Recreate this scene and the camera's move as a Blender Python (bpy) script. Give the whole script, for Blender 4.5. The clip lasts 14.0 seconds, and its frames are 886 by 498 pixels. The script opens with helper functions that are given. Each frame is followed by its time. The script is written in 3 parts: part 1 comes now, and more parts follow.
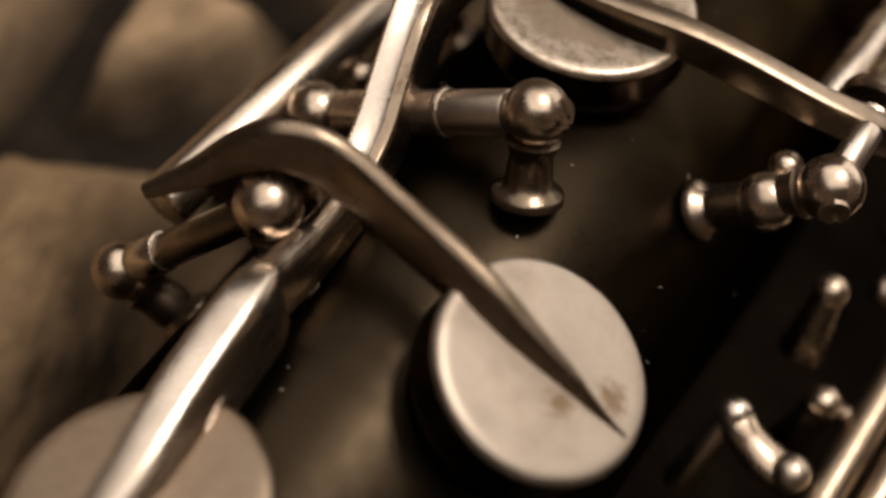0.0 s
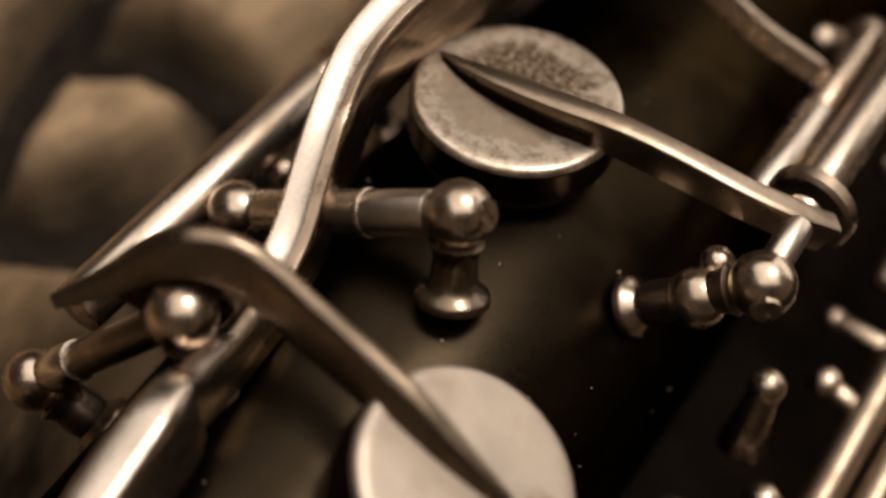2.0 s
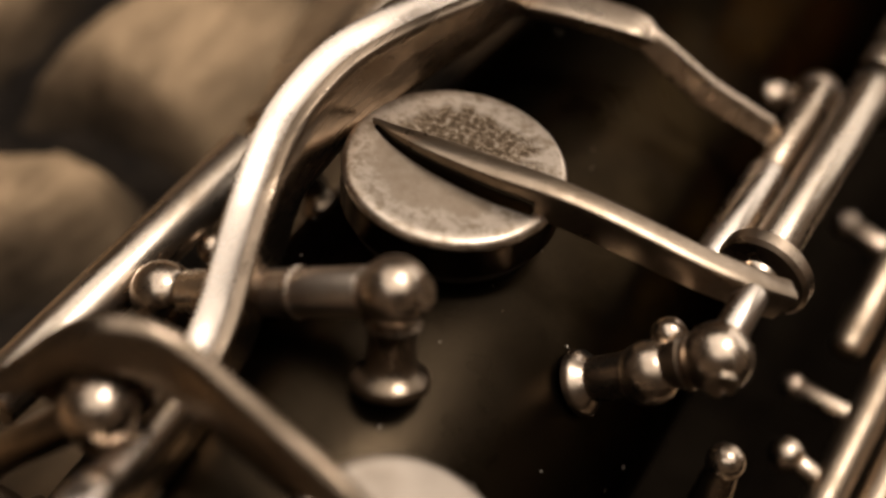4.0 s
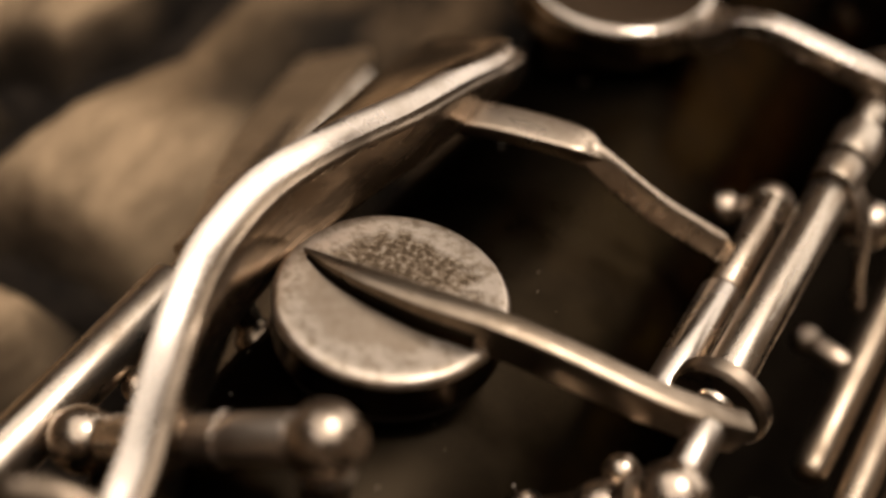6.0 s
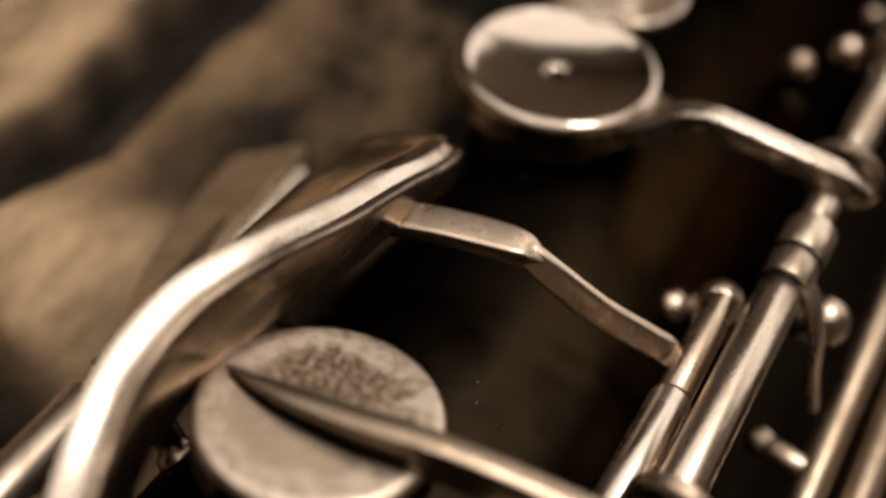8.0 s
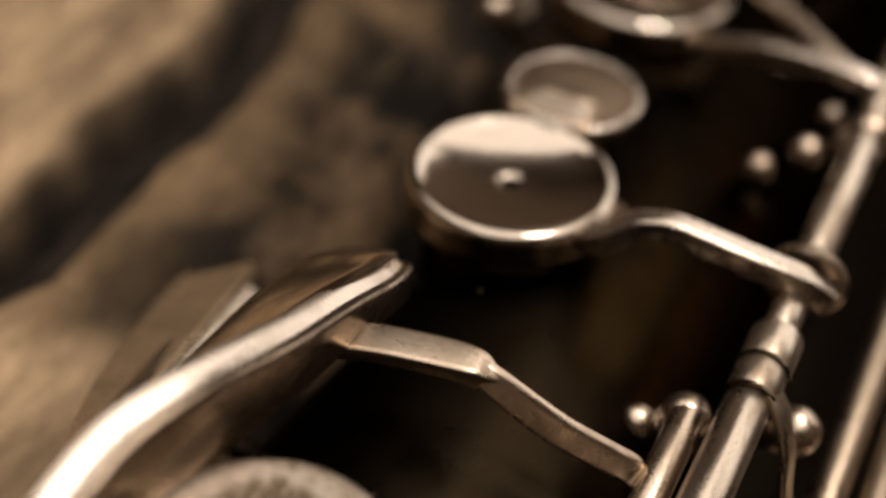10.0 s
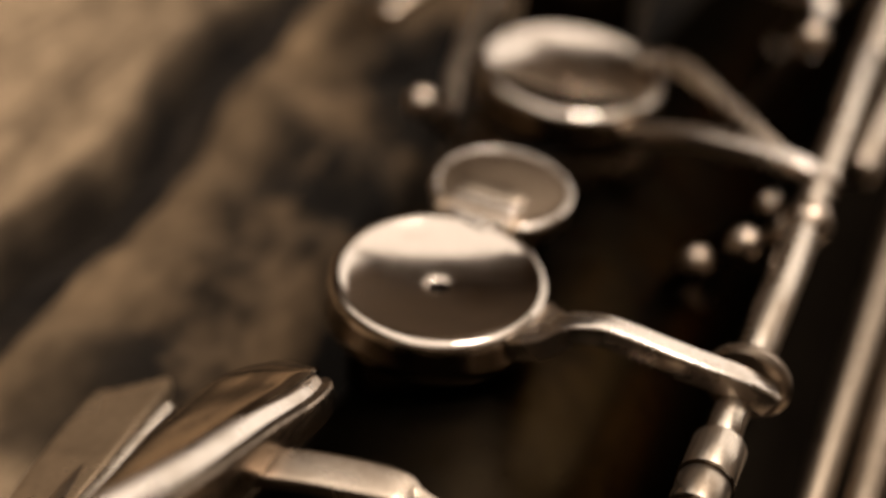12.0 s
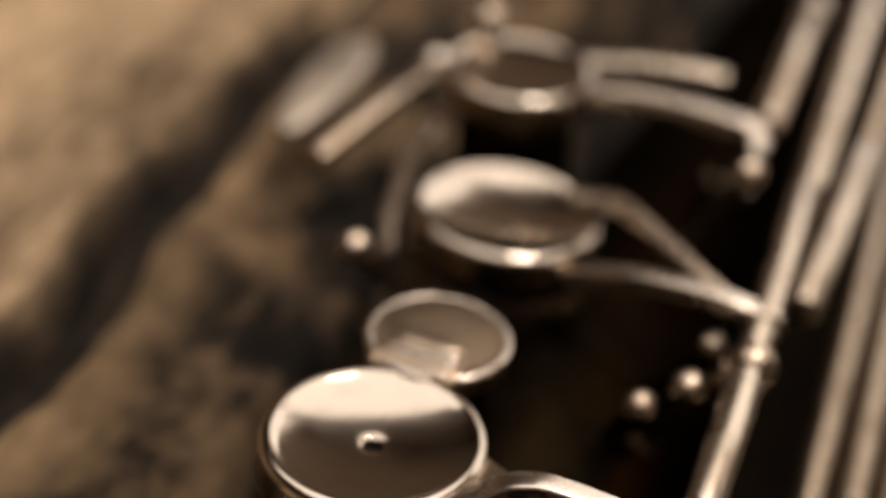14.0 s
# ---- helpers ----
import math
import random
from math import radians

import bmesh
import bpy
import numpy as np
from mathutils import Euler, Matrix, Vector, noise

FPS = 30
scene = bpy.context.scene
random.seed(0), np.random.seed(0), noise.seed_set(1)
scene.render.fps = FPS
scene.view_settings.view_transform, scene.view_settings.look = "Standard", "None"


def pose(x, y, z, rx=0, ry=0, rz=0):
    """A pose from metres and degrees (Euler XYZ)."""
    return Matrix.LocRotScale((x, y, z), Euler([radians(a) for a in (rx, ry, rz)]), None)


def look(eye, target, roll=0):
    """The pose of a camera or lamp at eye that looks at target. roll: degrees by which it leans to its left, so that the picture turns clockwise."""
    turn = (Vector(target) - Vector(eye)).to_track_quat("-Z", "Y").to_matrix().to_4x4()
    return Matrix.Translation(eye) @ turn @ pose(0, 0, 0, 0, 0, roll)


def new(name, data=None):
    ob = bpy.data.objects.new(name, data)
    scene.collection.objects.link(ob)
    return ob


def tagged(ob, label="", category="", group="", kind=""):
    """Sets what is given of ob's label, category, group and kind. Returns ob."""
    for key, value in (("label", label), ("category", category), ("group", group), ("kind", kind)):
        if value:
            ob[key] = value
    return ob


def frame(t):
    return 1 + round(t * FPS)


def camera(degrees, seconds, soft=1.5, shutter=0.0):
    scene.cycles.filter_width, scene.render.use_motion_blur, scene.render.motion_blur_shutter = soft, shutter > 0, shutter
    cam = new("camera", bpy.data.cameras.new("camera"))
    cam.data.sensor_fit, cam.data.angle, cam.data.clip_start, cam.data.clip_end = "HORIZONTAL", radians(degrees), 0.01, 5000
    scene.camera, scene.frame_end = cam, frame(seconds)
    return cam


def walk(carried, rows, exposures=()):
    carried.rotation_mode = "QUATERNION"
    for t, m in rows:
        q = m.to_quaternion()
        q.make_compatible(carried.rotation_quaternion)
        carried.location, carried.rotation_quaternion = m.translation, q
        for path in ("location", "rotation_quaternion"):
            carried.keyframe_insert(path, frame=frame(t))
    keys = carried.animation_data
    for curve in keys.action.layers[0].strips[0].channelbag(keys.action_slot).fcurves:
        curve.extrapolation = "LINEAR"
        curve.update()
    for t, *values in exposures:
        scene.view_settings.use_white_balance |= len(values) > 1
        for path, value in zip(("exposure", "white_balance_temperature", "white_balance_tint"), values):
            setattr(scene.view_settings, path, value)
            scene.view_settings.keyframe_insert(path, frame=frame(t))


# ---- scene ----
cam = camera(34.0, 14.0, soft=2.8)
ROWS = [
    (0.0, 0.04260, -0.08906, 0.10208, 33.730, -1.445, 35.478),
    (0.5, 0.04239, -0.08788, 0.10213, 34.125, -1.490, 35.180),
    (1.0, 0.04234, -0.08618, 0.10262, 34.768, -1.715, 34.826),
    (1.5, 0.04240, -0.08417, 0.10234, 35.468, -2.089, 34.340),
    (2.0, 0.04206, -0.08297, 0.10131, 36.131, -2.327, 33.801),
    (2.5, 0.04194, -0.08140, 0.10029, 36.758, -2.634, 33.240),
    (3.0, 0.04158, -0.07978, 0.09927, 37.325, -2.749, 32.701),
    (5.5, 0.03926, -0.07109, 0.09465, 40.489, -2.850, 30.297),
    (6.0, 0.03892, -0.06879, 0.09455, 41.649, -2.952, 29.874),
    (6.5, 0.03874, -0.06691, 0.09382, 42.397, -3.014, 29.409),
    (7.0, 0.03851, -0.06527, 0.09286, 43.161, -3.109, 28.977),
    (7.5, 0.03821, -0.06362, 0.09226, 44.055, -3.307, 28.604),
    (8.0, 0.03786, -0.06164, 0.09154, 44.782, -3.417, 28.064),
    (10.5, 0.03762, -0.05468, 0.08851, 49.791, -2.824, 25.691),
    (11.0, 0.03769, -0.05255, 0.08794, 50.468, -2.842, 25.160),
    (11.5, 0.03756, -0.05027, 0.08776, 51.147, -2.857, 24.425),
    (12.0, 0.03695, -0.04802, 0.08760, 51.836, -2.802, 23.639),
    (12.5, 0.03601, -0.04565, 0.08823, 53.105, -2.746, 22.872),
    (13.0, 0.03579, -0.04392, 0.08833, 54.259, -2.791, 22.223),
    (13.5, 0.03609, -0.04237, 0.08822, 55.424, -2.965, 21.618),
    (14.0, 0.03583, -0.04171, 0.08814, 56.430, -2.959, 21.192),
]
walk(cam, [(t, pose(x, y, z, rx, ry, rz)) for t, x, y, z, rx, ry, rz in ROWS], [(0.0, 0.14), (6.0, 0.18), (10.0, 0.22), (14.0, 0.33)])
cam.data.dof.use_dof = True
cam.data.dof.focus_distance = 0.130
cam.data.dof.aperture_fstop = 9.0

# ---- world and lamps ----
world = bpy.data.worlds.new("world")
scene.world = world
world.use_nodes = True
world.node_tree.nodes["Background"].inputs["Color"].default_value = (0.62, 0.5, 0.38, 1)
world.node_tree.nodes["Background"].inputs["Strength"].default_value = 0.035


def area_lamp(name, eye, target, size, size_y, watts, colour, roll=0):
    data = bpy.data.lights.new(name, "AREA")
    data.shape, data.size, data.size_y, data.energy, data.color = "RECTANGLE", size, size_y, watts, colour
    ob = new(name, data)
    ob.matrix_world = look(eye, target, roll)
    return ob


PANEL_TURN = 38

# unseen sources set by the metal's reflections: an added overhead panel, daylight in the window, the lamp under the
# ceiling
area_lamp("overhead_panel", (0.06, 0.21, 1.22), (0.06, 0.21001, 0), 1.84, 1.94, 18.4, (1.0, 0.915, 0.85), PANEL_TURN)
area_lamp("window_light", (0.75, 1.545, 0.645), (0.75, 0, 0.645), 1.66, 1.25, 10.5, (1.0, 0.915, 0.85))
area_lamp("ceiling_light", (0.24, 0.30, 1.04), (0, 0.04, 0), 0.20, 0.20, 6.8, (1.0, 0.92, 0.85))

MM = 0.001


# ---- materials ----
def material(name):
    m = bpy.data.materials.new(name)
    m.use_nodes = True
    nodes, links = m.node_tree.nodes, m.node_tree.links
    return m, nodes, links, nodes["Principled BSDF"]


def noise_node(nodes, links, coord, scale, detail=6.0, rough=0.6):
    n = nodes.new("ShaderNodeTexNoise")
    n.inputs["Scale"].default_value, n.inputs["Detail"].default_value, n.inputs["Roughness"].default_value = scale, detail, rough
    links.new(coord, n.inputs["Vector"])
    return n


def ramp_node(nodes, links, value, stops):
    r = nodes.new("ShaderNodeValToRGB")
    e = r.color_ramp.elements
    while len(e) < len(stops):
        e.new(0.5)
    for el, (p, c) in zip(e, stops):
        el.position, el.color = p, (*c, 1) if len(c) == 3 else c
    links.new(value, r.inputs["Fac"])
    return r


def metal(name, clean, worn, rough=0.22, spots=0.5, wear=(0.52, 0.66), bump=0.05, metallic=1.0, wear_scale=170, stains=(), along=1.0):
    """Aged lacquered metal: two tones in patches, fine pits, and uneven gloss."""
    m, nodes, links, bsdf = material(name)
    coord = nodes.new("ShaderNodeNewGeometry").outputs["Position"]
    drawn = coord
    if along != 1.0:
        longer = nodes.new("ShaderNodeVectorMath")
        longer.operation = "MULTIPLY"
        longer.inputs[1].default_value = (1, along, 1)
        links.new(coord, longer.inputs[0])
        drawn = longer.outputs["Vector"]
    patch = noise_node(nodes, links, drawn, wear_scale, 8, 0.62)
    fine = noise_node(nodes, links, coord, 2600, 4, 0.7)
    mask = ramp_node(nodes, links, patch.outputs["Fac"], [(wear[0], (0, 0, 0)), (wear[1], (1, 1, 1))])
    mix = nodes.new("ShaderNodeMix")
    mix.data_type = "RGBA"
    mix.inputs["A"].default_value, mix.inputs["B"].default_value = (*clean, 1), (*worn, 1)
    links.new(mask.outputs["Color"], mix.inputs["Factor"])
    pits = ramp_node(nodes, links, fine.outputs["Fac"], [(0.28, (1 - spots,) * 3), (0.42, (1, 1, 1))])
    mul = nodes.new("ShaderNodeMix")
    mul.data_type, mul.blend_type = "RGBA", "MULTIPLY"
    mul.inputs["Factor"].default_value = 1.0
    links.new(mix.outputs["Result"], mul.inputs["A"])
    links.new(pits.outputs["Color"], mul.inputs["B"])
    colour = mul.outputs["Result"]
    for x, y, z, reach in stains:
        far = nodes.new("ShaderNodeVectorMath")
        far.operation = "DISTANCE"
        far.inputs[1].default_value = (x * MM, y * MM, z * MM)
        links.new(coord, far.inputs[0])
        near = nodes.new("ShaderNodeMapRange")
        near.inputs["From Min"].default_value, near.inputs["From Max"].default_value = 0.0, reach * MM
        near.inputs["To Min"].default_value, near.inputs["To Max"].default_value = 0.42, -0.12
        links.new(far.outputs["Value"], near.inputs["Value"])
        grain = noise_node(nodes, links, coord, 1500, 5, 0.75)
        both = nodes.new("ShaderNodeMath")
        both.operation = "ADD"
        links.new(near.outputs["Result"], both.inputs[0])
        links.new(grain.outputs["Fac"], both.inputs[1])
        spot = ramp_node(nodes, links, both.outputs["Value"], [(0.60, (0, 0, 0)), (0.80, (0.85, 0.85, 0.85))])
        brown = nodes.new("ShaderNodeMix")
        brown.data_type = "RGBA"
        brown.inputs["B"].default_value = (0.17, 0.11, 0.062, 1)
        links.new(spot.outputs["Color"], brown.inputs["Factor"])
        links.new(colour, brown.inputs["A"])
        colour = brown.outputs["Result"]
    links.new(colour, bsdf.inputs["Base Color"])
    gloss = nodes.new("ShaderNodeMapRange")
    gloss.inputs["From Min"].default_value, gloss.inputs["From Max"].default_value = 0.3, 0.7
    gloss.inputs["To Min"].default_value, gloss.inputs["To Max"].default_value = rough * 0.7, rough * 1.5
    links.new(patch.outputs["Fac"], gloss.inputs["Value"])
    links.new(gloss.outputs["Result"], bsdf.inputs["Roughness"])
    bsdf.inputs["Metallic"].default_value = metallic
    b = nodes.new("ShaderNodeBump")
    b.inputs["Strength"].default_value, b.inputs["Distance"].default_value = bump, 0.0002
    links.new(fine.outputs["Fac"], b.inputs["Height"])
    links.new(b.outputs["Normal"], bsdf.inputs["Normal"])
    return m


def matte(name, dark, light, scale, rough=0.85, bump=0.4, distance=0.0006, stretch=1.0, span=(0.55, 0.92), fine=0.45):
    m, nodes, links, bsdf = material(name)
    coord = nodes.new("ShaderNodeNewGeometry").outputs["Position"]
    if stretch != 1.0:
        longer = nodes.new("ShaderNodeVectorMath")
        longer.operation = "MULTIPLY"
        longer.inputs[1].default_value = (1, stretch, 1)
        links.new(coord, longer.inputs[0])
        coord = longer.outputs["Vector"]
    a = noise_node(nodes, links, coord, scale, 8, 0.65)
    f = noise_node(nodes, links, coord, scale * 9, 6, 0.7)
    add = nodes.new("ShaderNodeMath")
    add.operation = "MULTIPLY_ADD"
    add.inputs[1].default_value = fine
    links.new(f.outputs["Fac"], add.inputs[0])
    links.new(a.outputs["Fac"], add.inputs[2])
    r = ramp_node(nodes, links, add.outputs["Value"], [(span[0], dark), (span[1], light)])
    links.new(r.outputs["Color"], bsdf.inputs["Base Color"])
    bsdf.inputs["Roughness"].default_value = rough
    bsdf.inputs["Specular IOR Level"].default_value = 0.12
    b = nodes.new("ShaderNodeBump")
    b.inputs["Strength"].default_value, b.inputs["Distance"].default_value = bump, distance
    links.new(add.outputs["Value"], b.inputs["Height"])
    links.new(b.outputs["Normal"], bsdf.inputs["Normal"])
    return m


def worn_face(name):
    """A flat cup's face, worn pale round its edge, smooth in front of the arm, brown and pitted behind it."""
    m, nodes, links, bsdf = material(name)
    coord = nodes.new("ShaderNodeNewGeometry").outputs["Position"]
    grain = noise_node(nodes, links, coord, 900, 6, 0.7)
    blot = noise_node(nodes, links, coord, 210, 5, 0.6)

    def math_node(kind, a, b):
        n = nodes.new("ShaderNodeMath")
        n.operation, n.inputs[2].default_value = kind, 0.0
        for k, v in enumerate((a, b)):
            if isinstance(v, float):
                n.inputs[k].default_value = v
            else:
                links.new(v, n.inputs[k])
        return n.outputs["Value"]

    def blend(factor, a, b):
        n = nodes.new("ShaderNodeMix")
        n.data_type = "RGBA"
        links.new(factor, n.inputs["Factor"])
        for key, v in (("A", a), ("B", b)):
            if isinstance(v, tuple):
                n.inputs[key].default_value = (*v, 1)
            else:
                links.new(v, n.inputs[key])
        return n.outputs["Result"]

    apart = nodes.new("ShaderNodeSeparateXYZ")
    links.new(coord, apart.inputs[0])
    length = nodes.new("ShaderNodeVectorMath")
    length.operation = "LENGTH"
    links.new(coord, length.inputs[0])
    ragged = math_node("MULTIPLY_ADD", blot.outputs["Fac"], 0.0062)
    links.new(math_node("MULTIPLY_ADD", grain.outputs["Fac"], 0.0024), ragged.node.inputs[2])
    reach = math_node("ADD", length.outputs["Value"], ragged)
    rim = ramp_node(nodes, links, math_node("MULTIPLY", reach, 50.0), [(0.545, (0, 0, 0)), (0.60, (1, 1, 1))])
    back = ramp_node(nodes, links, math_node("MULTIPLY_ADD", apart.outputs["Y"], 100.0), [(0.05, (0, 0, 0)), (0.16, (1, 1, 1))])
    speck = noise_node(nodes, links, coord, 1900, 4, 0.65)
    pits = ramp_node(nodes, links, speck.outputs["Fac"], [(0.44, (0.13, 0.09, 0.055)), (0.55, (0.28, 0.205, 0.135)), (0.65, (0.53, 0.425, 0.32))])
    smooth = ramp_node(nodes, links, grain.outputs["Fac"], [(0.3, (0.38, 0.29, 0.205)), (0.6, (0.455, 0.358, 0.262))])
    edge = ramp_node(nodes, links, grain.outputs["Fac"], [(0.38, (0.37, 0.285, 0.20)), (0.55, (0.60, 0.495, 0.39))])
    colour = blend(rim.outputs["Color"], blend(back.outputs["Color"], smooth.outputs["Color"], pits.outputs["Color"]), edge.outputs["Color"])
    links.new(colour, bsdf.inputs["Base Color"])
    bsdf.inputs["Metallic"].default_value = 1.0
    gloss = nodes.new("ShaderNodeMapRange")
    gloss.inputs["To Min"].default_value, gloss.inputs["To Max"].default_value = 0.30, 0.46
    links.new(grain.outputs["Fac"], gloss.inputs["Value"])
    links.new(gloss.outputs["Result"], bsdf.inputs["Roughness"])
    b = nodes.new("ShaderNodeBump")
    b.inputs["Strength"].default_value, b.inputs["Distance"].default_value = 0.16, 0.0002
    links.new(grain.outputs["Fac"], b.inputs["Height"])
    links.new(b.outputs["Normal"], bsdf.inputs["Normal"])
    return m


def bark_material(name):
    """Pale weathered bark, brown bark, darker bark and cracks painted black for their shade, grown into one another as
    the mesh's own weights say.
    """
    m, nodes, links, bsdf = material(name)
    coord = nodes.new("ShaderNodeNewGeometry").outputs["Position"]
    colour = height = None
    for weight, dark, light, scale, stretch, span, fine in (
            ("", (0.030, 0.018, 0.0095), (0.44, 0.30, 0.174), 48, 0.25, (0.54, 1.0), 0.62),
            ("inner", (0.016, 0.010, 0.0055), (0.24, 0.155, 0.083), 45, 0.4, (0.52, 0.92), 0.45),
            ("darker", (0.006, 0.0042, 0.0026), (0.19, 0.12, 0.064), 44, 0.7, (0.60, 0.86), 0.22),
            # near-black layer that colours in the shade of the cracks
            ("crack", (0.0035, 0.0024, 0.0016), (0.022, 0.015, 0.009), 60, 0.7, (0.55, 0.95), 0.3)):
        longer = nodes.new("ShaderNodeVectorMath")
        longer.operation = "MULTIPLY"
        longer.inputs[1].default_value = (1, stretch, 1)
        links.new(coord, longer.inputs[0])
        a = noise_node(nodes, links, longer.outputs["Vector"], scale, 8, 0.65)
        f = noise_node(nodes, links, longer.outputs["Vector"], scale * 9, 6, 0.7)
        add = nodes.new("ShaderNodeMath")
        add.operation = "MULTIPLY_ADD"
        add.inputs[1].default_value = fine
        links.new(f.outputs["Fac"], add.inputs[0])
        links.new(a.outputs["Fac"], add.inputs[2])
        tone = ramp_node(nodes, links, add.outputs["Value"], [(span[0], dark), (span[1], light)]).outputs["Color"]
        if not weight:
            colour, height = tone, add.outputs["Value"]
            continue
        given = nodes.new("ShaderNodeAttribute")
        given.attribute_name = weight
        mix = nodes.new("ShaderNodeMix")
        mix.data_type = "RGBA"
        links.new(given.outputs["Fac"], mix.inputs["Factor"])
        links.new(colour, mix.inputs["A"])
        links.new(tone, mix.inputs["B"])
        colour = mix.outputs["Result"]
    links.new(colour, bsdf.inputs["Base Color"])
    bsdf.inputs["Roughness"].default_value = 0.95
    bsdf.inputs["Specular IOR Level"].default_value = 0.12
    b = nodes.new("ShaderNodeBump")
    b.inputs["Strength"].default_value, b.inputs["Distance"].default_value = 0.8, 0.0012
    links.new(height, b.inputs["Height"])
    links.new(b.outputs["Normal"], bsdf.inputs["Normal"])
    return m


STAIN1 = ((23.6, -33.6, -3.8, 3.0), (20.6, -37.6, -2.0, 2.8))
SATIN = metal("satin_rod_metal", (0.52, 0.43, 0.335), (0.30, 0.225, 0.158), 0.27, 0.4, (0.5, 0.66), 0.05, 1.0, 260, (), 0.3)
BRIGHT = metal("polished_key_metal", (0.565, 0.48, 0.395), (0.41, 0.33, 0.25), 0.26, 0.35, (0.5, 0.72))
BAR = metal("aged_lever_metal", (0.47, 0.37, 0.275), (0.31, 0.23, 0.16), 0.27, 0.5, (0.46, 0.66), 0.08)
# for the cup sides, darkened so that their shade is in the colour
SKIRT = metal("dark_toned_metal", (0.125, 0.092, 0.062), (0.075, 0.053, 0.034), 0.19, 0.4, (0.45, 0.65), 0.04)
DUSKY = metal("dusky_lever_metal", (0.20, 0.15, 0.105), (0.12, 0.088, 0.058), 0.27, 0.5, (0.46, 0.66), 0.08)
BALL = metal("worn_post_metal", (0.50, 0.40, 0.305), (0.30, 0.225, 0.16), 0.24, 0.45, (0.46, 0.66), 0.06)
FACE = metal("satin_cup_metal", (0.38, 0.315, 0.25), (0.325, 0.265, 0.205), 0.46, 0.25, (0.45, 0.7), 0.06, 1.0, 170, STAIN1)
WORN = worn_face("worn_cup_metal")
MIRROR = metal("mirror_cup_metal", (0.51, 0.43, 0.35), (0.42, 0.345, 0.27), 0.12, 0.25, (0.5, 0.75), 0.03)
# rod metal again but darker: the flank's shade is toned into its colour
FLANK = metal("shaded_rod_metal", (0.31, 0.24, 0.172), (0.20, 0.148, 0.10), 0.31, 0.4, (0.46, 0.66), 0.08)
# the streaks of these three stand for dark reflections, besides some tarnish
STREAK = metal("shade_streaked_metal", (0.25, 0.19, 0.135), (0.085, 0.062, 0.042), 0.25, 0.4, (0.44, 0.60), 0.05, 1.0, 420, (), 0.12)
PLATE = metal("reflection_streaked_metal", (0.42, 0.34, 0.26), (0.17, 0.126, 0.086), 0.13, 0.3, (0.48, 0.60), 0.03, 1.0, 420, (), 0.12)
SIDE = metal("shade_streaked_arm_metal", (0.50, 0.40, 0.305), (0.17, 0.125, 0.083), 0.24, 0.35, (0.47, 0.60), 0.05, 1.0, 420, (), 0.12)
DULL = metal("dull_brown_metal", (0.38, 0.26, 0.155), (0.22, 0.148, 0.086), 0.28, 0.35, (0.45, 0.7), 0.06, 0.72)
COMPANION = metal("companion_plate_metal", (0.27, 0.195, 0.13), (0.19, 0.134, 0.086), 0.30, 0.3, (0.45, 0.7), 0.05)
CUP0 = metal("dull_cup_metal", (0.42, 0.315, 0.22), (0.30, 0.215, 0.145), 0.38, 0.3, (0.45, 0.7), 0.06)
TUBE = metal("tarnished_body_brass", (0.022, 0.0155, 0.0092), (0.009, 0.0064, 0.004), 0.34, 0.5, (0.42, 0.64), 0.14, 1.0, 60)
TUBE.node_tree.nodes["Principled BSDF"].inputs["Specular Tint"].default_value = (0.20, 0.165, 0.125, 1)
PAD = matte("leather_pad", (0.018, 0.013, 0.009), (0.04, 0.029, 0.02), 300)
BARK = bark_material("weathered_bark")
# near-black, for the strips that stand for shade in the cracks
CRACK_SHADE = matte("crack_shade", (0.006, 0.0042, 0.0028), (0.024, 0.0165, 0.0105), 130, 0.95, 0.9, 0.001, 1.0, (0.6, 0.95))
LINT = matte("pale_lint", (0.35, 0.29, 0.22), (0.6, 0.52, 0.42), 900)
# near-black, holding the unlit depth right of the tube
SHADE_SHEET = matte("shade_sheet", (0.005, 0.0036, 0.0024), (0.012, 0.0085, 0.0055), 400)
SHADE_SHEET.node_tree.nodes["Principled BSDF"].inputs["Specular IOR Level"].default_value = 0.0
WALL = matte("room_plaster", (0.19, 0.147, 0.108), (0.25, 0.195, 0.145), 6, 0.9, 0.2, 0.001)


# ---- mesh helpers ----
def part(name, bm, mat, parent=None, label="", sharp=38):
    me = bpy.data.meshes.new(name)
    bmesh.ops.recalc_face_normals(bm, faces=bm.faces)
    bm.to_mesh(me)
    bm.free()
    me.polygons.foreach_set("use_smooth", [True] * len(me.polygons))
    me.set_sharp_from_angle(angle=radians(sharp))
    me.materials.append(mat)
    ob = new(name, me)
    if parent:
        ob.parent = parent
    if label:
        tagged(ob, label)
    return ob


def thing(name, label, category, group="", kind=""):
    return tagged(new(name), label, category, group, kind)


def frame_of(direction, hint=(0, 0, 1)):
    """Right, along and up unit vectors for a direction."""
    y = Vector(direction).normalized()
    x = y.cross(Vector(hint))
    if x.length < 1e-4:
        x = y.cross(Vector((1, 0, 0)))
    x.normalize()
    return x, y, x.cross(y)


